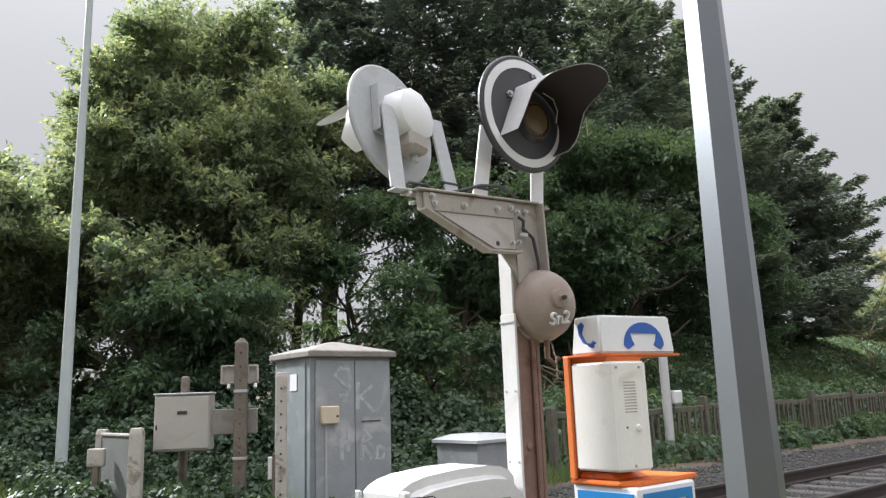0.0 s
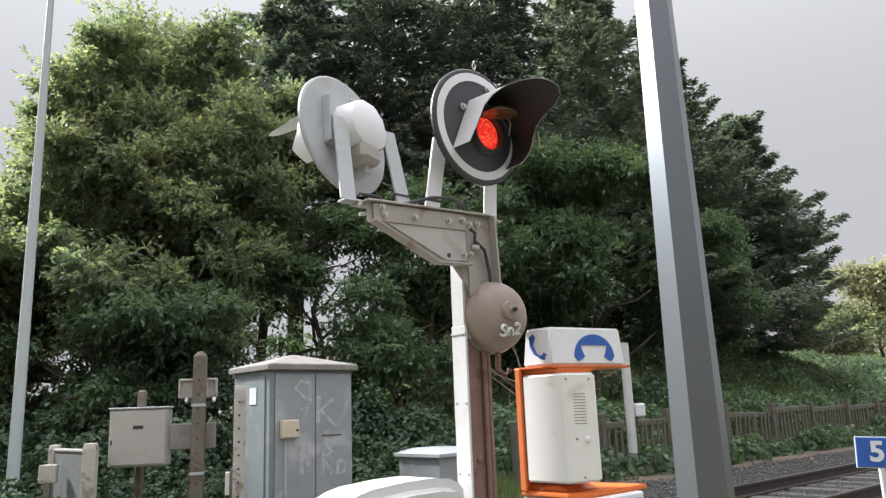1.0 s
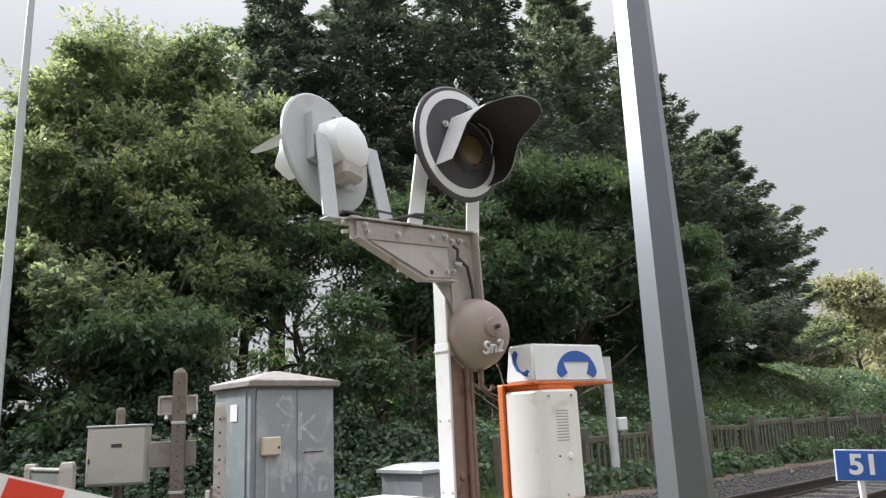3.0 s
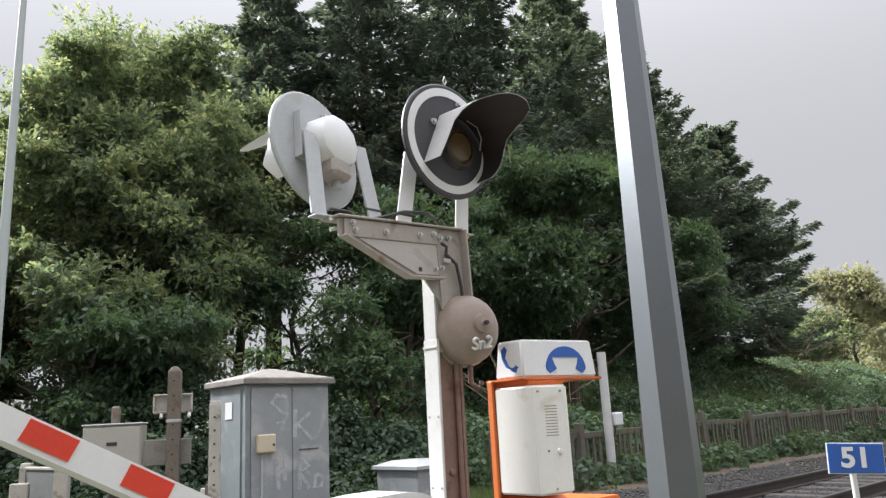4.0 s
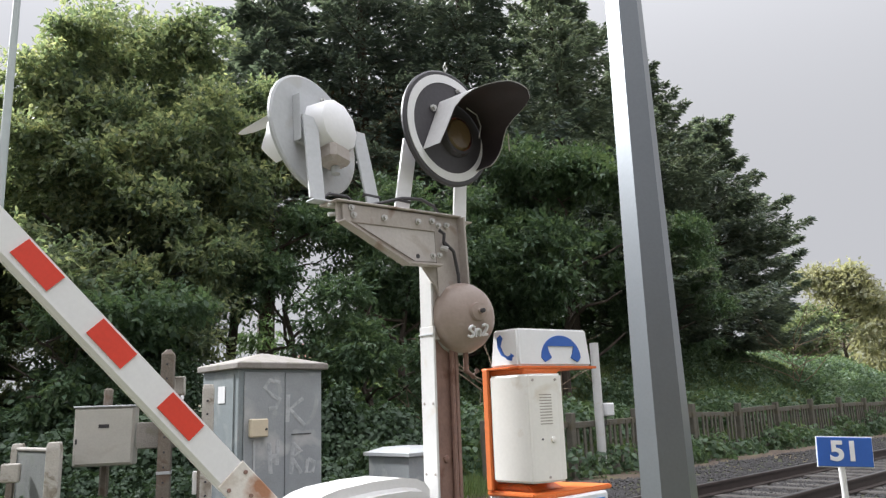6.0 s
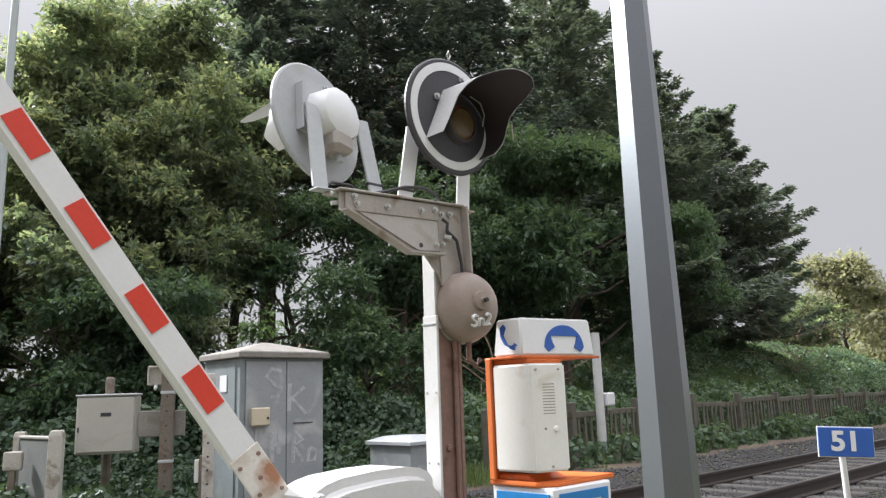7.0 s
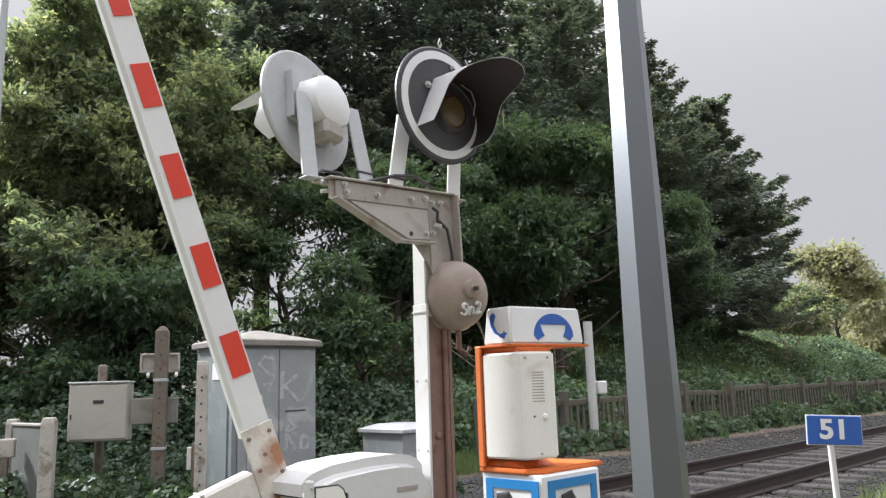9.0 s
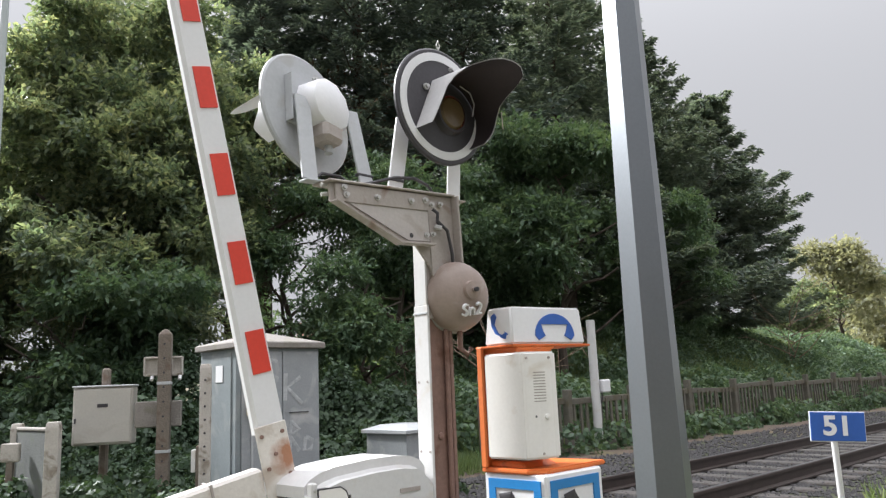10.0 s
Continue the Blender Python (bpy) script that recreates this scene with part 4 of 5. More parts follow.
def hood(grow=0.0, edge=HOOD):
    """A bent sheet round the lens: a long rounded peak above, one flat short side, open below."""
    bm = bmesh.new()
    rows = []
    n = 60
    for i in range(n + 1):
        a = -45 + 259 * i / n
        reach = float(np.interp(a, [k[0] for k in edge], [k[1] for k in edge]))
        x, z = 0.197 * math.cos(radians(a)), 0.187 * math.sin(radians(a)) - 0.012
        if a > 118:
            q = (a - 118) / 96
            x, z = -0.0925 - 0.115 * q, 0.153 - 0.258 * q
        row = []
        for k in range(7):
            q = k / 6
            r = (1 - 0.07 * q * reach / 0.4) * (1 + grow / 0.19)
            row.append(bm.verts.new((0.035 + x * r, -0.004 - reach * q, -0.04 + z * r)))
        rows.append(row)
    for a, b in zip(rows, rows[1:]):
        for k in range(6):
            bm.faces.new((a[k], b[k], b[k + 1], a[k + 1]))
    bmesh.ops.recalc_face_normals(bm, faces=bm.faces[:])
    bmesh.ops.solidify(bm, geom=bm.faces[:], thickness=0.002)
    return bm


SHUT = (0.045, -0.022, -0.03)


def build_signal():
    s = thing("crossing_signal", at(2.44, 2.44), "old crossing signal with two round lamps, bell and riveted bracket", "crossing signal")
    # H-section mast
    part("front_flange", box(-0.075, -0.062, -0.066, 0.025, -0.05, 1.56, 0.002), WHITE, s, "white-painted flange")
    part("upper_flange", box(-0.073, -0.062, -0.058, 0.02, 1.56, 1.86, 0.002), WHITE, s)
    part("web", box(-0.062, 0.058, -0.040, -0.022, -0.05, 1.50, 0.002), RUSTRED, s)
    part("rear_flange", box(0.058, 0.078, -0.066, 0.025, -0.05, 1.60, 0.003), RUSTRED, s)
    part("upper_web", box(-0.062, 0.078, -0.058, -0.022, 1.50, 2.07, 0.004), TAUPE, s)
    part("conduit", tube([(0.045, -0.055, 0.0), (0.045, -0.055, 1.55)], 0.012, 8), RUSTRED, s, smooth=True)
    for z in (0.55, 0.92, 1.22, 1.52):
        for y in (-0.050, 0.008):
            part("rivet", lathe([(0, -0.003), (0.0055, -0.002), (0.0065, 0.002)], 8), TAUPE, s, m=pose(-0.075, y, z, 0, 0, -90))
    part("splice", box(-0.079, -0.0745, -0.066, 0.028, 1.52, 1.528, 0.001), GREYWHITE, s)
    for z in (0.98, 0.55):
        part("rivet", lathe([(0, -0.012), (0.014, -0.009), (0.018, 0.0)], 10), RUSTRED, s, m=pose(0.0, -0.042, z))
    # bracket
    br = part("bracket", extrude([(-0.605, 2.075), (0.115, 2.075), (0.115, 1.62), (-0.02, 1.62), (-0.075, 1.75), (-0.15, 1.838), (-0.265, 1.838), (-0.605, 2.0)], -0.075, -0.062), TAUPE, s, "riveted taupe gusset bracket", m=pose(0.1, 0, 2.076, 0, -2.8, 0) @ pose(-0.1, 0, -2.076))
    part("top_flange", box(-0.62, 0.10, -0.10, 0.03, 2.078, 2.088, 0.003), TAUPE, br)
    part("top_angle", box(-0.585, -0.068, -0.089, -0.0765, 1.997, 2.074, 0.003), TAUPE, br)
    part("gusset_plate", extrude([(-0.515, 1.996), (-0.07, 1.996), (-0.07, 1.858), (-0.196, 1.855)], -0.083, -0.0762), GUSSET, br, "pale gusset plate")
    part("lower_flange", box(-0.19, 0.19, -0.128, -0.0765, -0.005, 0.005, 0.002), TAUPE, br, m=pose(-0.435, 0, 1.914, 0, 25.5, 0))
    part("foot_flange", box(-0.27, -0.07, -0.128, -0.0765, 1.832, 1.842, 0.002), TAUPE, br)
    part("end_angle", box(0.092, 0.104, -0.12, -0.062, 1.66, 2.078, 0.002), TAUPE, br)
    part("side_strap", box(-0.066, -0.02, -0.082, -0.0755, 1.70, 2.05, 0.002), TAUPE, br)
    for x, z in ((-0.545, 2.058), (-0.535, 2.028), (-0.37, 2.032), (-0.175, 2.034), (-0.09, 2.045)):
        bolt(br, x, -0.091, z, 0.011)
    for x, z in ((-0.09, 1.885), (0.01, 2.035), (-0.045, 2.03), (-0.05, 1.89)):
        bolt(br, x, -0.084, z, 0.010)
    for x, y, z in ((-0.18, -0.0835, 1.878), (-0.255, -0.0765, 1.85)):
        part("bolt_hole", lathe([(0, -0.001), (0.011, -0.001), (0.011, 0.002)], 10), BLACK, br, m=pose(x, y, z))
    part("cable", tube([(-0.055, -0.10, 2.005), (-0.035, -0.112, 1.985), (-0.04, -0.11, 1.945), (-0.02, -0.10, 1.93)], 0.008, 6), BLACK, br, smooth=True)
    part("cable_gland", tube([(-0.045, -0.095, 1.925), (-0.02, -0.115, 1.915)], 0.012, 8), STEEL, br)
    part("cable", tube([(-0.45, 0.0, 2.10), (-0.36, -0.01, 2.11), (-0.20, -0.02, 2.155), (-0.08, -0.02, 2.165), (0.0, -0.02, 2.14), (0.045, -0.03, 2.085)], 0.008, 6), BLACK, br, smooth=True)
    part("cable", tube([(-0.62, 0.06, 2.10), (-0.55, 0.05, 2.15), (-0.47, 0.03, 2.14), (-0.43, 0.0, 2.095)], 0.007, 6), BLACK, br, smooth=True)
    part("cable", tube([(-0.02, -0.095, 1.95), (0.03, -0.10, 1.91), (0.05, -0.10, 1.80), (0.055, -0.095, 1.70)], 0.008, 6), BLACK, br, smooth=True)
    # lit lamp, facing across the road
    f = part("lamp_plate", lathe([(0, 0.0), (0.284, 0.0), (0.292, 0.006), (0.292, 0.016), (0.275, 0.024), (0, 0.024)], 56), DISC, s, "round dark backing plate with a white ring", m=pose(0.068, -0.07, 2.53))
    part("white_ring", lathe([(0.228, -0.004), (0.268, -0.004), (0.268, 0.002), (0.228, 0.002)], 56, close=True), WHITE_CLEAN, f, "white reflective ring")
    part("lens_collar", lathe([(0.085, -0.03), (0.098, -0.03), (0.11, 0.0), (0.085, 0.0)], 32, close=True), BLACK, f, m=pose(0.045, 0, -0.03))
    part("lens", lathe([(0, -0.012), (0.06, -0.008), (0.084, 0.0)], 32), LED, f, "lit red lamp lens", m=pose(0.045, -0.001, -0.03))
    hd = part("hood", hood(0.006), HOODGREY, f, "sheet-metal sun hood, pale outside and black inside", smooth=True)
    part("hood_lining", hood(0.0), VISOR, hd, "black hood lining", smooth=True)
    # added flap, not a real lamp part: covers the ever-glowing lens to switch it off
    part("shutter", lathe([(0, -0.016), (0.07, -0.012), (0.083, 0.0), (0.083, 0.006), (0, 0.006)], 28), AMBER, f, "added amber flap that hides the lit lens between flashes", m=pose(*SHUT))
    for x, z, r in ((-0.105, 0.075, 0.013), (0.06, 0.205, 0.007)):
        bolt(f, x, -0.006, z, r)
    part("lens_wire", tube([(0.10, -0.03, 0.12), (0.15, -0.05, 0.09), (0.165, -0.06, 0.03), (0.16, -0.05, -0.03)], 0.0035, 6), STEEL, f, "thin bare wire", smooth=True)
    part("top_eye", tube([(0.0, 0.01, 0.295), (-0.012, 0.01, 0.32), (0.0, 0.01, 0.345), (0.012, 0.01, 0.32), (0.0, 0.01, 0.295)], 0.004, 6), STEEL, f)
    part("hood_edge", tube([(0.225, -0.182, -0.03), (0.228, -0.184, -0.12)], 0.003, 6), TAUPE, hd, "bent rusty hood edge")
    for x0, x1, z1 in ((-0.165, -0.095, 2.46), (0.215, 0.238, 2.36)):
        part("arm", box(-0.043, 0.043, -0.006, 0.006, 0.0, z1 - 2.085, 0.003), WHITE_CLEAN, s, "white flat steel arm", m=pose(x0, 0.03, 2.085, 0, math.degrees(math.atan2(x1 - x0, z1 - 2.085)), 0))
    part("arm_foot", box(0.05, 0.255, -0.02, 0.036, 2.0895, 2.0965, 0.002), TAUPE, s)
    part("band", box(-0.047, 0.047, -0.01, 0.01, 0, 0.012, 0.001), BLACK, s, m=pose(-0.157, 0.03, 2.14))
    # second lamp, seen from behind
    g = part("lamp_plate", lathe([(0, -0.006), (0.278, -0.006), (0.288, 0.0), (0.288, 0.012), (0, 0.014)], 56), GREYWHITE, s, "back of a round grey lamp plate", m=pose(-0.525, 0.20, 2.435, -8, 6, 14))
    part("lamp_can", lathe([(0, -0.140), (0.095, -0.135), (0.122, -0.120), (0.134, -0.085), (0.141, -0.03), (0.142, -0.006)], 10), WHITE_CLEAN, g, "white faceted lamp housing", m=pose(0.035, 0, 0.02), smooth=True)
    part("back_plate", box(-0.145, 0.115, -0.026, -0.006, -0.10, 0.135, 0.004), GREYWHITE, g)
    part("side_lip", box(-0.150, -0.143, -0.05, -0.006, -0.10, 0.135, 0.002), GREYWHITE, g)
    part("junction", box(-0.03, 0.10, -0.13, -0.01, -0.17, -0.075, 0.02), TAUPE, g, "weathered brown cable entry")
    part("cable_gland", tube([(0.05, -0.07, -0.16), (0.05, -0.07, -0.205)], 0.02, 10), GREYWHITE, g)
    part("hood", hood(0.0, NARROW), WHITE_CLEAN, g, "pale sheet-metal sun hood", smooth=True, m=pose(0, 0.016, 0, 0, 0, 180))
    for x, z in ((-0.105, 0.035), (-0.055, 0.045), (0.16, 0.03), (0.055, 0.205)):
        bolt(g, x, -0.028 if abs(x) < 0.14 and z < 0.2 else -0.008, z, 0.011)
    part("top_lug", box(-0.03, 0.04, -0.06, -0.02, 0.118, 0.128, 0.003), STEEL, g)
    part("cable", tube([(0.0, -0.05, 0.12), (-0.01, -0.07, 0.07), (-0.055, -0.06, 0.0), (-0.085, -0.04, -0.06), (-0.10, -0.03, -0.07)], 0.007, 6), BLACK, g, smooth=True)
    part("cable", tube([(0.0, -0.08, 0.12), (0.012, -0.12, 0.03), (0.022, -0.12, -0.03), (0.05, -0.12, -0.07)], 0.006, 6), BLACK, g, smooth=True)
    for x0, y0, x1, y1, z1 in ((-0.648, 0.0, -0.612, 0.11, 2.475), (-0.318, 0.03, -0.315, 0.155, 2.485)):
        run = Vector((x1 - x0, y1 - y0, z1 - 2.062))
        part("arm", box(-0.038, 0.038, -0.007, 0.007, 0, run.length, 0.003), GREYWHITE, s, "pale flat steel arm", m=pose(x0, y0, 2.062, -math.degrees(math.atan2(run.y, run.z)), math.degrees(math.atan2(run.x, run.z)), 0))
    part("arm_foot", box(-0.685, -0.52, -0.03, 0.03, 2.089, 2.098, 0.003), GREYWHITE, br)
    for z in (2.07, 2.03):
        part("flange_bolt", tube([(-0.628, -0.045, z), (-0.60, -0.05, z + 0.004)], 0.009, 8), STEEL, br)
    part("band", box(-0.044, 0.044, -0.011, 0.011, 0, 0.012, 0.001), BLACK, s, m=pose(-0.318, 0.055, 2.14, -14, 0, 0))
    # bell
    b = part("bell", lathe([(0, -0.090), (0.055, -0.087), (0.105, -0.072), (0.142, -0.042), (0.158, -0.008), (0.163, 0.03), (0.160, 0.045), (0, 0.045)], 48), BELL, s, "round weathered brown gong bell with scrawled writing", m=pose(0.09, -0.10, 1.605, 0, 0, -12), smooth=True)
    part("boss", lathe([(0, -0.125), (0.012, -0.125), (0.013, -0.112), (0.040, -0.108), (0.046, -0.08)], 20), BELL, b, smooth=True, m=pose(0.015, 0, 0.015))
    part("stud", lathe([(0, -0.142), (0.010, -0.14), (0.011, -0.11)], 12), BLACK, b, m=pose(0.015, 0, 0.015))
    part("rim", lathe([(0.162, 0.03), (0.170, 0.04), (0.170, 0.056), (0.155, 0.056)], 48, close=True), GREYWHITE, b, smooth=True)
    t = text_part("scrawl", "Sn2", 0.082, WHITE_CLEAN, b, pose(0.012, -0.094, -0.074, 112, -8, 6), "white scrawled letters", 0.007)
    part("clapper", tube([(0.02, 0.03, -0.12), (0.02, 0.03, -0.24), (0.05, 0.02, -0.27), (0.08, 0.03, -0.24)], 0.013, 8), RUSTRED, b, smooth=True)
    return f


LAMP = build_signal()


# ---- emergency telephone ----
def handset(bm, pts, r, y):
    tube([(x, y, z) for x, z in pts], r, 8, bm)


def build_phone():
    p = thing("crossing_telephone", at(2.71, 2.04), "orange and white crossing telephone on a blue-framed white box", "telephone")
    part("pedestal", box(0, 0.42, 0, 0.36, -0.05, 0.80, 0.008), WHITE_CLEAN, p, "white pedestal box")
    for (x0, x1), nm in (((0.03, 0.385), "front"),):
        fr = bmesh.new()
        for a in ((x0, x1, 0.735, 0.775), (x0, x1, 0.30, 0.34), (x0, x0 + 0.045, 0.34, 0.735), (x1 - 0.045, x1, 0.34, 0.735)):
            box(a[0], a[1], -0.006, 0.0, a[2], a[3], 0.0, fr)
        part("blue_frame", fr, BLUE2, p)
    fr = bmesh.new()
    for a in ((0.025, 0.33, 0.735, 0.775), (0.025, 0.33, 0.30, 0.34), (0.025, 0.065, 0.34, 0.735), (0.29, 0.33, 0.34, 0.735)):
        box(-0.006, 0.0, a[0], a[1], a[2], a[3], 0.0, fr)
    part("blue_frame", fr, BLUE2, p)
    for m in (pose(0.20, -0.012, 0.60), pose(-0.012, 0.17, 0.60, 0, 0, -90)):
        bm = bmesh.new()
        tube([(-0.08, 0, 0.08), (-0.03, 0, 0.10), (0.03, 0, 0.02), (0.06, 0, -0.06)], [0.035, 0.03, 0.03, 0.035], 10, bm)
        bmesh.ops.scale(bm, vec=(1, 0.15, 1), verts=bm.verts[:])
        part("handset_sign", bm, BLACK, p, "black handset symbol", m=m)
    def prism(plan, z0, z1, top=None, bevel=0.006, seg=2):
        """Plan corners raised from z0 to z1, with an own plan at the top if given."""
        bm = bmesh.new()
        lo = [bm.verts.new((x, y, z0)) for x, y in plan]
        hi = [bm.verts.new((x, y, z1)) for x, y in (top or plan)]
        bm.faces.new(lo[::-1])
        bm.faces.new(hi)
        for i in range(len(lo)):
            j = (i + 1) % len(lo)
            bm.faces.new((lo[i], lo[j], hi[j], hi[i]))
        bmesh.ops.recalc_face_normals(bm, faces=bm.faces[:])
        bmesh.ops.bevel(bm, geom=bm.edges[:], offset=bevel, segments=seg, affect="EDGES")
        return bm
    part("shelf", prism(((-0.012, 0.365), (-0.012, 0.085), (0.06, 0.022), (0.50, 0.03), (0.45, 0.365)), 0.80, 0.822), ORANGE, p, "orange shelf", smooth=True)
    part("back_panel", box(0.0, 0.245, 0.338, 0.355, 0.82, 1.372, 0.006), ORANGE, p, "orange back panel")
    part("side_rim", box(-0.022, -0.004, 0.318, 0.356, 0.82, 1.372, 0.006), ORANGE, p)
    part("foot_fillet", prism(((0.02, 0.338), (0.02, 0.12), (0.235, 0.10), (0.245, 0.338)), 0.823, 0.85, ((0.03, 0.338), (0.03, 0.16), (0.215, 0.15), (0.225, 0.338))), ORANGE, p)
    body = part("body", prism(((-0.016, 0.316), (-0.017, 0.09), (-0.008, 0.077), (0.06, 0.052), (0.13, 0.033), (0.165, 0.034), (0.186, 0.055), (0.192, 0.316)), 0.862, 1.336, bevel=0.009, seg=3), CREAM, p, "cream plastic telephone body", smooth=True)
    face = pose(-0.008, 0.0765, 0, 0, 0, -18.2)
    for i in range(11):
        # strips on the face; the slots' inner shade is put into their colour
        part("grille_slot", box(0.045, 0.108, -0.002, 0.003, 1.240 - i * 0.0128, 1.2445 - i * 0.0128, 0.0), SLOT, body, m=face)
    part("button", lathe([(0, -0.010), (0.012, -0.008), (0.015, 0.004)], 16), CREAM, body, m=face @ pose(0.108, 0, 1.045))
    part("keyhole", lathe([(0, -0.003), (0.005, -0.003), (0.005, 0.004)], 8), BLACK, body, m=face @ pose(0.050, 0, 1.048))
    for x, z in ((0.014, 1.308), (0.134, 1.308), (0.078, 0.885)):
        part("screw", lathe([(0, -0.004), (0.006, -0.004), (0.006, 0.004)], 8), TAUPE, body, m=face @ pose(x, 0, z))
    part("hinge_rod", tube([(0.205, 0.17, 0.90), (0.205, 0.17, 1.345)], 0.006, 8), STEEL, p, "thin steel hinge rod")
    for z in (0.90, 1.0, 1.13, 1.31):
        part("hinge_knuckle", tube([(0.205, 0.17, z), (0.205, 0.17, z + 0.035)], 0.011, 8), STEEL, p)
    part("canopy_tray", prism(((-0.018, 0.365), (-0.018, 0.125), (0.02, 0.112), (0.468, 0.042), (0.47, 0.365)), 1.362, 1.374, bevel=0.004), ORANGE, p, "orange tray under the hood")
    part("tray_neck", prism(((0.02, 0.34), (0.02, 0.14), (0.205, 0.09), (0.225, 0.34)), 1.336, 1.362, ((0.01, 0.34), (0.01, 0.12), (0.235, 0.08), (0.255, 0.34)), 0.004, 1), ORANGE, p)
    can = part("canopy", prism(((-0.006, 0.312), (-0.006, 0.138), (0.008, 0.128), (0.432, 0.047), (0.436, 0.312)), 1.375, 1.548, ((0.0, 0.29), (0.0, 0.145), (0.013, 0.135), (0.415, 0.056), (0.415, 0.30)), 0.008, 3), WHITE_CLEAN, p, "white hood with blue handset symbols", smooth=True)
    arc = [(0.121 * math.cos(math.pi * i / 24), 0.02 + 0.105 * math.sin(math.pi * i / 24)) for i in range(25)]
    part("handset_symbol", extrude(arc + [(-0.100, 0.0), (-0.060, 0.020), (-0.072, 0.042), (-0.082, 0.074), (0.082, 0.074), (0.072, 0.042), (0.060, 0.020), (0.100, 0.0)], -0.003, 0.006), BLUE, can, m=pose(0.008, 0.1265, 1.392, -2.4, 0, -10.9) @ pose(0.238, 0, 0))
    bm = bmesh.new()
    tube([(-0.030, 0, 0.052), (-0.045, 0, 0.040), (-0.048, 0, 0.005), (-0.028, 0, -0.030), (0.0, 0, -0.050), (0.024, 0, -0.052), (0.034, 0, -0.035)], [0.013, 0.018, 0.011, 0.010, 0.011, 0.018, 0.016], 8, bm)
    bmesh.ops.scale(bm, vec=(1, 0.1, 1), verts=bm.verts[:])
    part("handset_symbol", bm, BLUE, can, m=pose(-0.004, 0.205, 1.463, 0, 0, -90))


build_phone()


# ---- barrier: machine housing, boom, counterweight ----
def build_barrier():
    b = thing("level_crossing_barrier", at(1.74, 2.62), "white level crossing barrier machine with a red and white boom", "barrier")
    bm = box(0.02, 0.58, -0.24, 0.10, -0.05, 0.80, 0.02, seg=2)
    hs_ = part("housing", bm, WHITE, b, "white barrier machine housing", smooth=True)
    bm = bmesh.new()
    extrude([(-0.01, 0.80), (-0.01, 0.845), (0.015, 0.868), (0.06, 0.888), (0.13, 0.904), (0.30, 0.918), (0.45, 0.920), (0.53, 0.910), (0.58, 0.890), (0.605, 0.86), (0.605, 0.40), (0.172, 0.40), (0.172, 0.80)], -0.262, 0.07, bm)
    bmesh.ops.bevel(bm, geom=[e for e in bm.edges if abs(e.verts[0].co.y - e.verts[1].co.y) < 0.01 and min(v.co.z for v in e.verts) > 0.82], offset=0.05, segments=5, affect="EDGES")
    part("lid", bm, WHITE, b, "rounded white lid", smooth=True)
    part("lid_seam", box(-0.0065, -0.001, -0.225, 0.06, 0.794, 0.800, 0.0), BLACK, b)
    part("lid_strap", box(-0.016, 0.012, -0.272, -0.235, 0.70, 0.862, 0.006), WHITE, b)
    part("strap_rivet", lathe([(0, -0.006), (0.006, -0.005), (0.008, 0.002)], 10), STEEL, b, m=pose(-0.002, -0.273, 0.835))
    part("lid_hinge", box(-0.022, -0.008, 0.03, 0.065, 0.80, 0.85, 0.004), GREYWHITE, b)
    part("door", extrude([(0.02, 0.40), (0.02, 0.832), (0.12, 0.832), (0.145, 0.815), (0.165, 0.76), (0.165, 0.40)], -0.266, -0.236), CREAM, b, "cream inspection door")
    part("door_gap", extrude([(0.016, 0.40), (0.016, 0.837), (0.122, 0.837), (0.150, 0.818), (0.171, 0.76), (0.171, 0.40)], -0.2645, -0.238), BLACK, b)
    part("name_plate", box(0.42, 0.53, -0.266, -0.2615, 0.775, 0.792, 0.0), TAUPE, b, "small brown name plate")
    # the swinging arm: x runs out along the boom
    arm = new("boom")
    arm.parent = b
    arm.matrix_basis = pose(0.043, 0.0, 0.717)
    tagged(arm, "white boom with red reflective bands")
    bm = box(-0.06, 0.37, -0.022, -0.015, -0.068, 0.068, 0.003)
    part("clamp_plate", bm, CLAMP, arm, "white clamp plate with rust")
    for x, z in ((0.20, 0.04), (0.33, 0.045), (0.33, -0.045), (0.16, -0.045), (0.25, 0.0)):
        bolt(arm, x, -0.012, z, 0.010, material=RUSTRED)
    bm = bmesh.new()
    L = 4.2
    sec = lambda x: (0.062 - 0.010 * (x / L))
    vs = []
    for x in (0.34, L):
        h = sec(x)
        vs.append([bm.verts.new((x, yy, zz)) for yy, zz in ((-0.014, -h), (-0.014, h * 0.75), (0.0, h), (0.03, h), (0.03, -h))])
    k = 5
    bm.faces.new(vs[0])
    bm.faces.new(vs[1][::-1])
    for j in range(k):
        bm.faces.new((vs[0][(j + 1) % k], vs[0][j], vs[1][j], vs[1][(j + 1) % k]))
    bmesh.ops.recalc_face_normals(bm, faces=bm.faces[:])
    part("beam", bm, WHITE_CLEAN, arm, "white tapered beam")
    x = 0.574
    while x < 4.0:
        h = sec(x)
        part("red_band", box(x, x + 0.174, -0.019, -0.010, -h * 0.86, h * 0.42, 0.0), RED, arm, "red reflective band")
        x += 0.3669
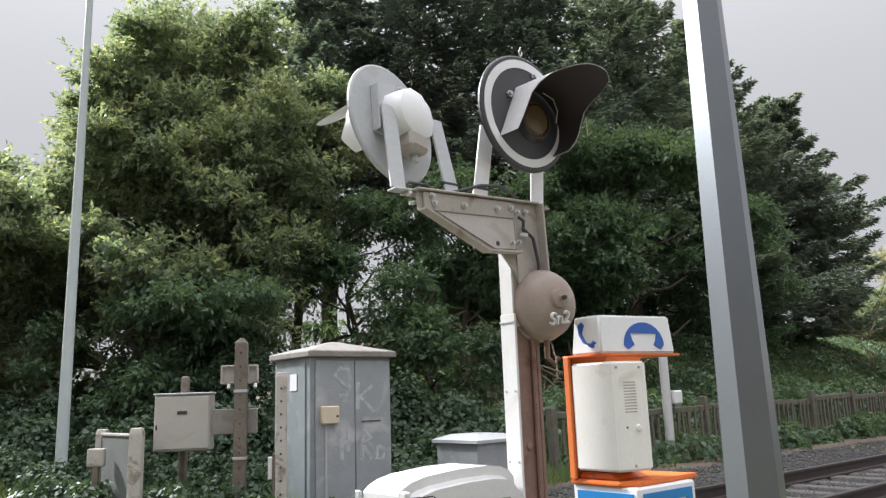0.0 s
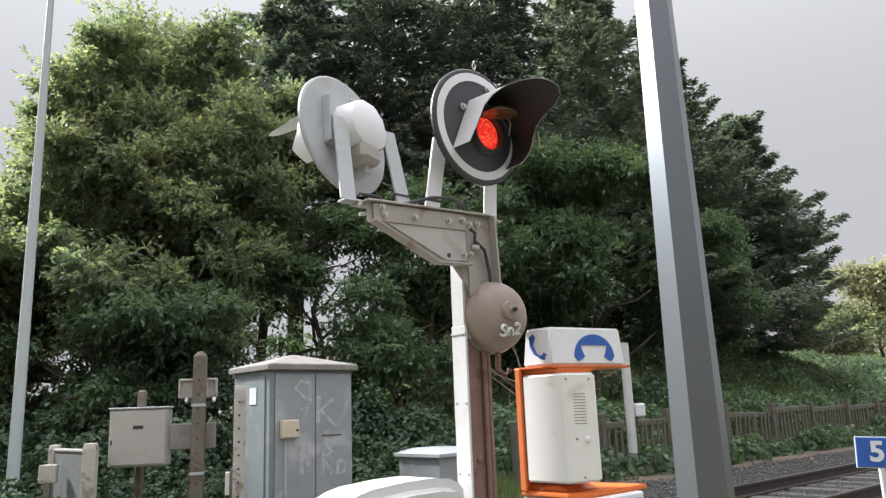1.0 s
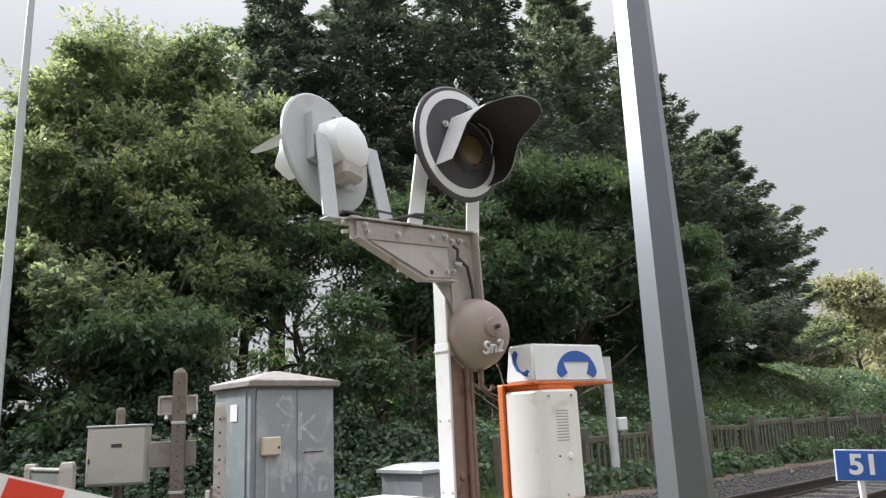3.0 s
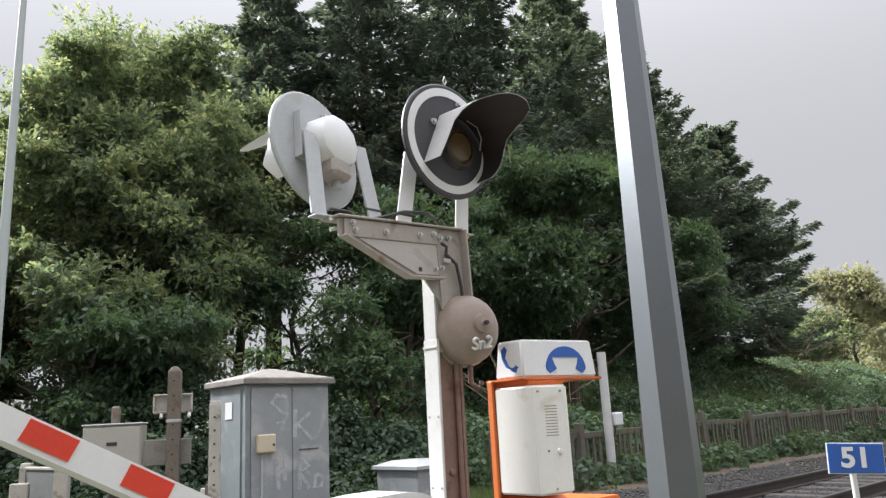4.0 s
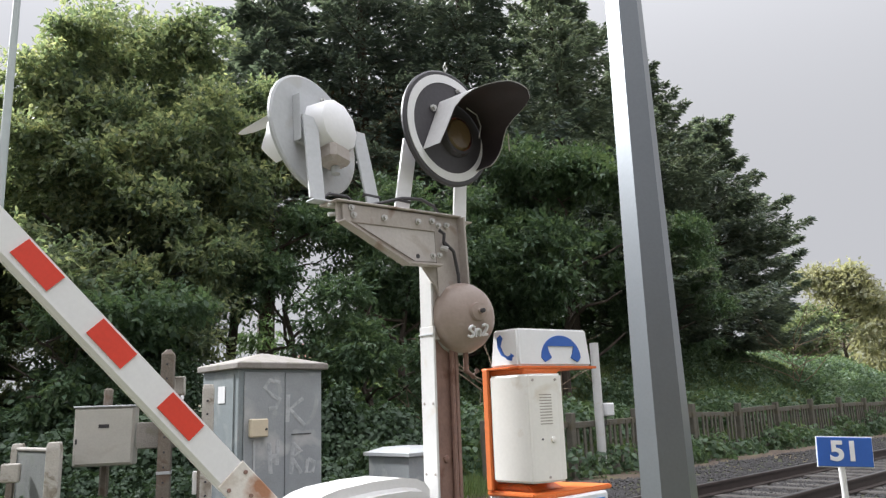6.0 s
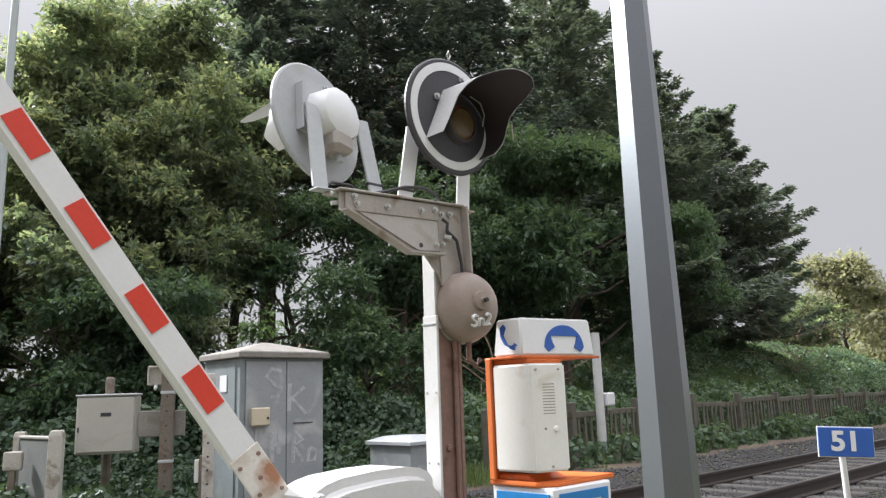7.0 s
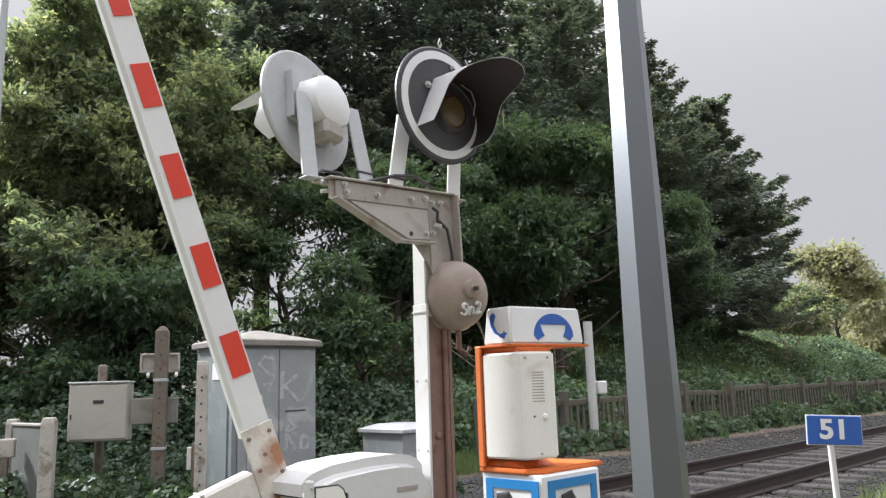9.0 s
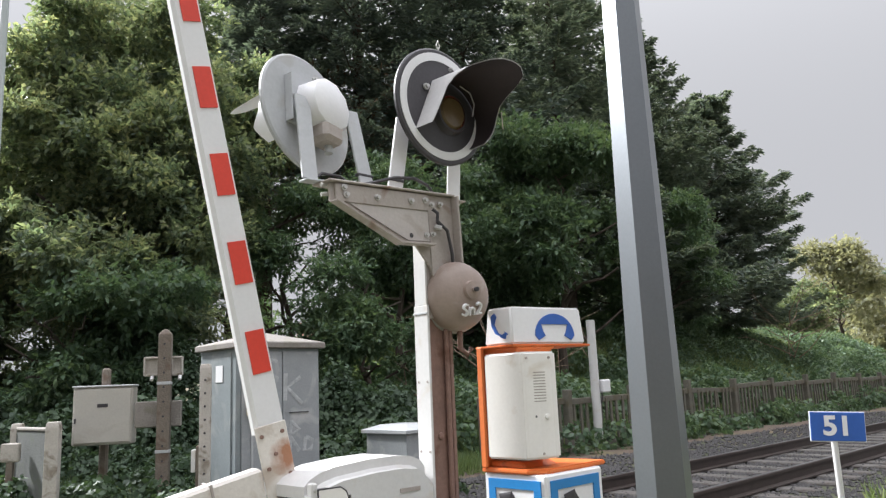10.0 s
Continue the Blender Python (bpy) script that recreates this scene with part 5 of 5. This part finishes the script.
    cw = part("counterweight_arm", box(0.05, 0.215, -0.03, 0.05, 0.07, 0.50, 0.012), WEIGHT, arm, "rust-stained counterweight arm", m=pose(0, 0, 0, 0, 0, 0))
    part("band", box(0.046, 0.219, -0.036, 0.056, 0.275, 0.285, 0.002), TAUPE, cw)
    part("hub", lathe([(0, -0.05), (0.05, -0.05), (0.055, -0.03), (0.055, 0.06)], 24), RUSTWHITE, arm)
    return b, arm


BARRIER, BOOM = build_barrier()

# ---- house far behind the trees ----
hm = thing("house", pose(2.5, 60, 0, 0, 0, 12), "far house with pale walls and a red tiled roof", "house")
part("wall", box(-9, 9, -4, 4, 0, 4.2, 0.0), RENDERED, hm)
bm = bmesh.new()
a = [bm.verts.new(q) for q in ((-9.4, -4.5, 4.1), (9.4, -4.5, 4.1), (9.4, 4.5, 4.1), (-9.4, 4.5, 4.1), (-9.4, 0, 6.4), (9.4, 0, 6.4))]
for f in ((0, 1, 5, 4), (2, 3, 4, 5), (1, 2, 5), (3, 0, 4), (3, 2, 1, 0)):
    bm.faces.new([a[i] for i in f])
part("roof", bm, ROOF, hm, "red tiled roof")


LENS_FLAP = [o for o in LAMP.children if o.name.startswith("shutter")][0]


def motions():
    """The boom swings up about its pivot; an added flap uncovers the lit lens twice."""
    turns = [(0, -2.0), (0.7, -1.2), (1.4, 2.0), (2.0, 7.4), (2.7, 14.4), (3.4, 21.6), (4.0, 27.6), (4.5, 32.5), (5.0, 37.3), (5.5, 41.8), (6.5, 49.9), (7.5, 57.7), (8.0, 61.8), (8.5, 65.8), (9.0, 69.9), (9.5, 74.0), (10.0, 77.8)]
    walk(LENS_FLAP, [(t, pose(SHUT[0], SHUT[1], SHUT[2]) @ pose(0, 0, 0.083) @ pose(0, 0, 0, -a, 0, 0) @ pose(0, 0, -0.083)) for t, a in ((0, 0), (0.03, 0), (0.1, 85), (0.43, 85), (0.5, 0), (0.83, 0), (0.9, 85), (1.23, 85), (1.3, 0), (10, 0))])
    walk(BOOM, [(t, pose(0.043, 0.0, 0.717, 0, 0, -6.3) @ pose(0, 0, 0, 0, a - 180, 0)) for t, a in turns])


motions()
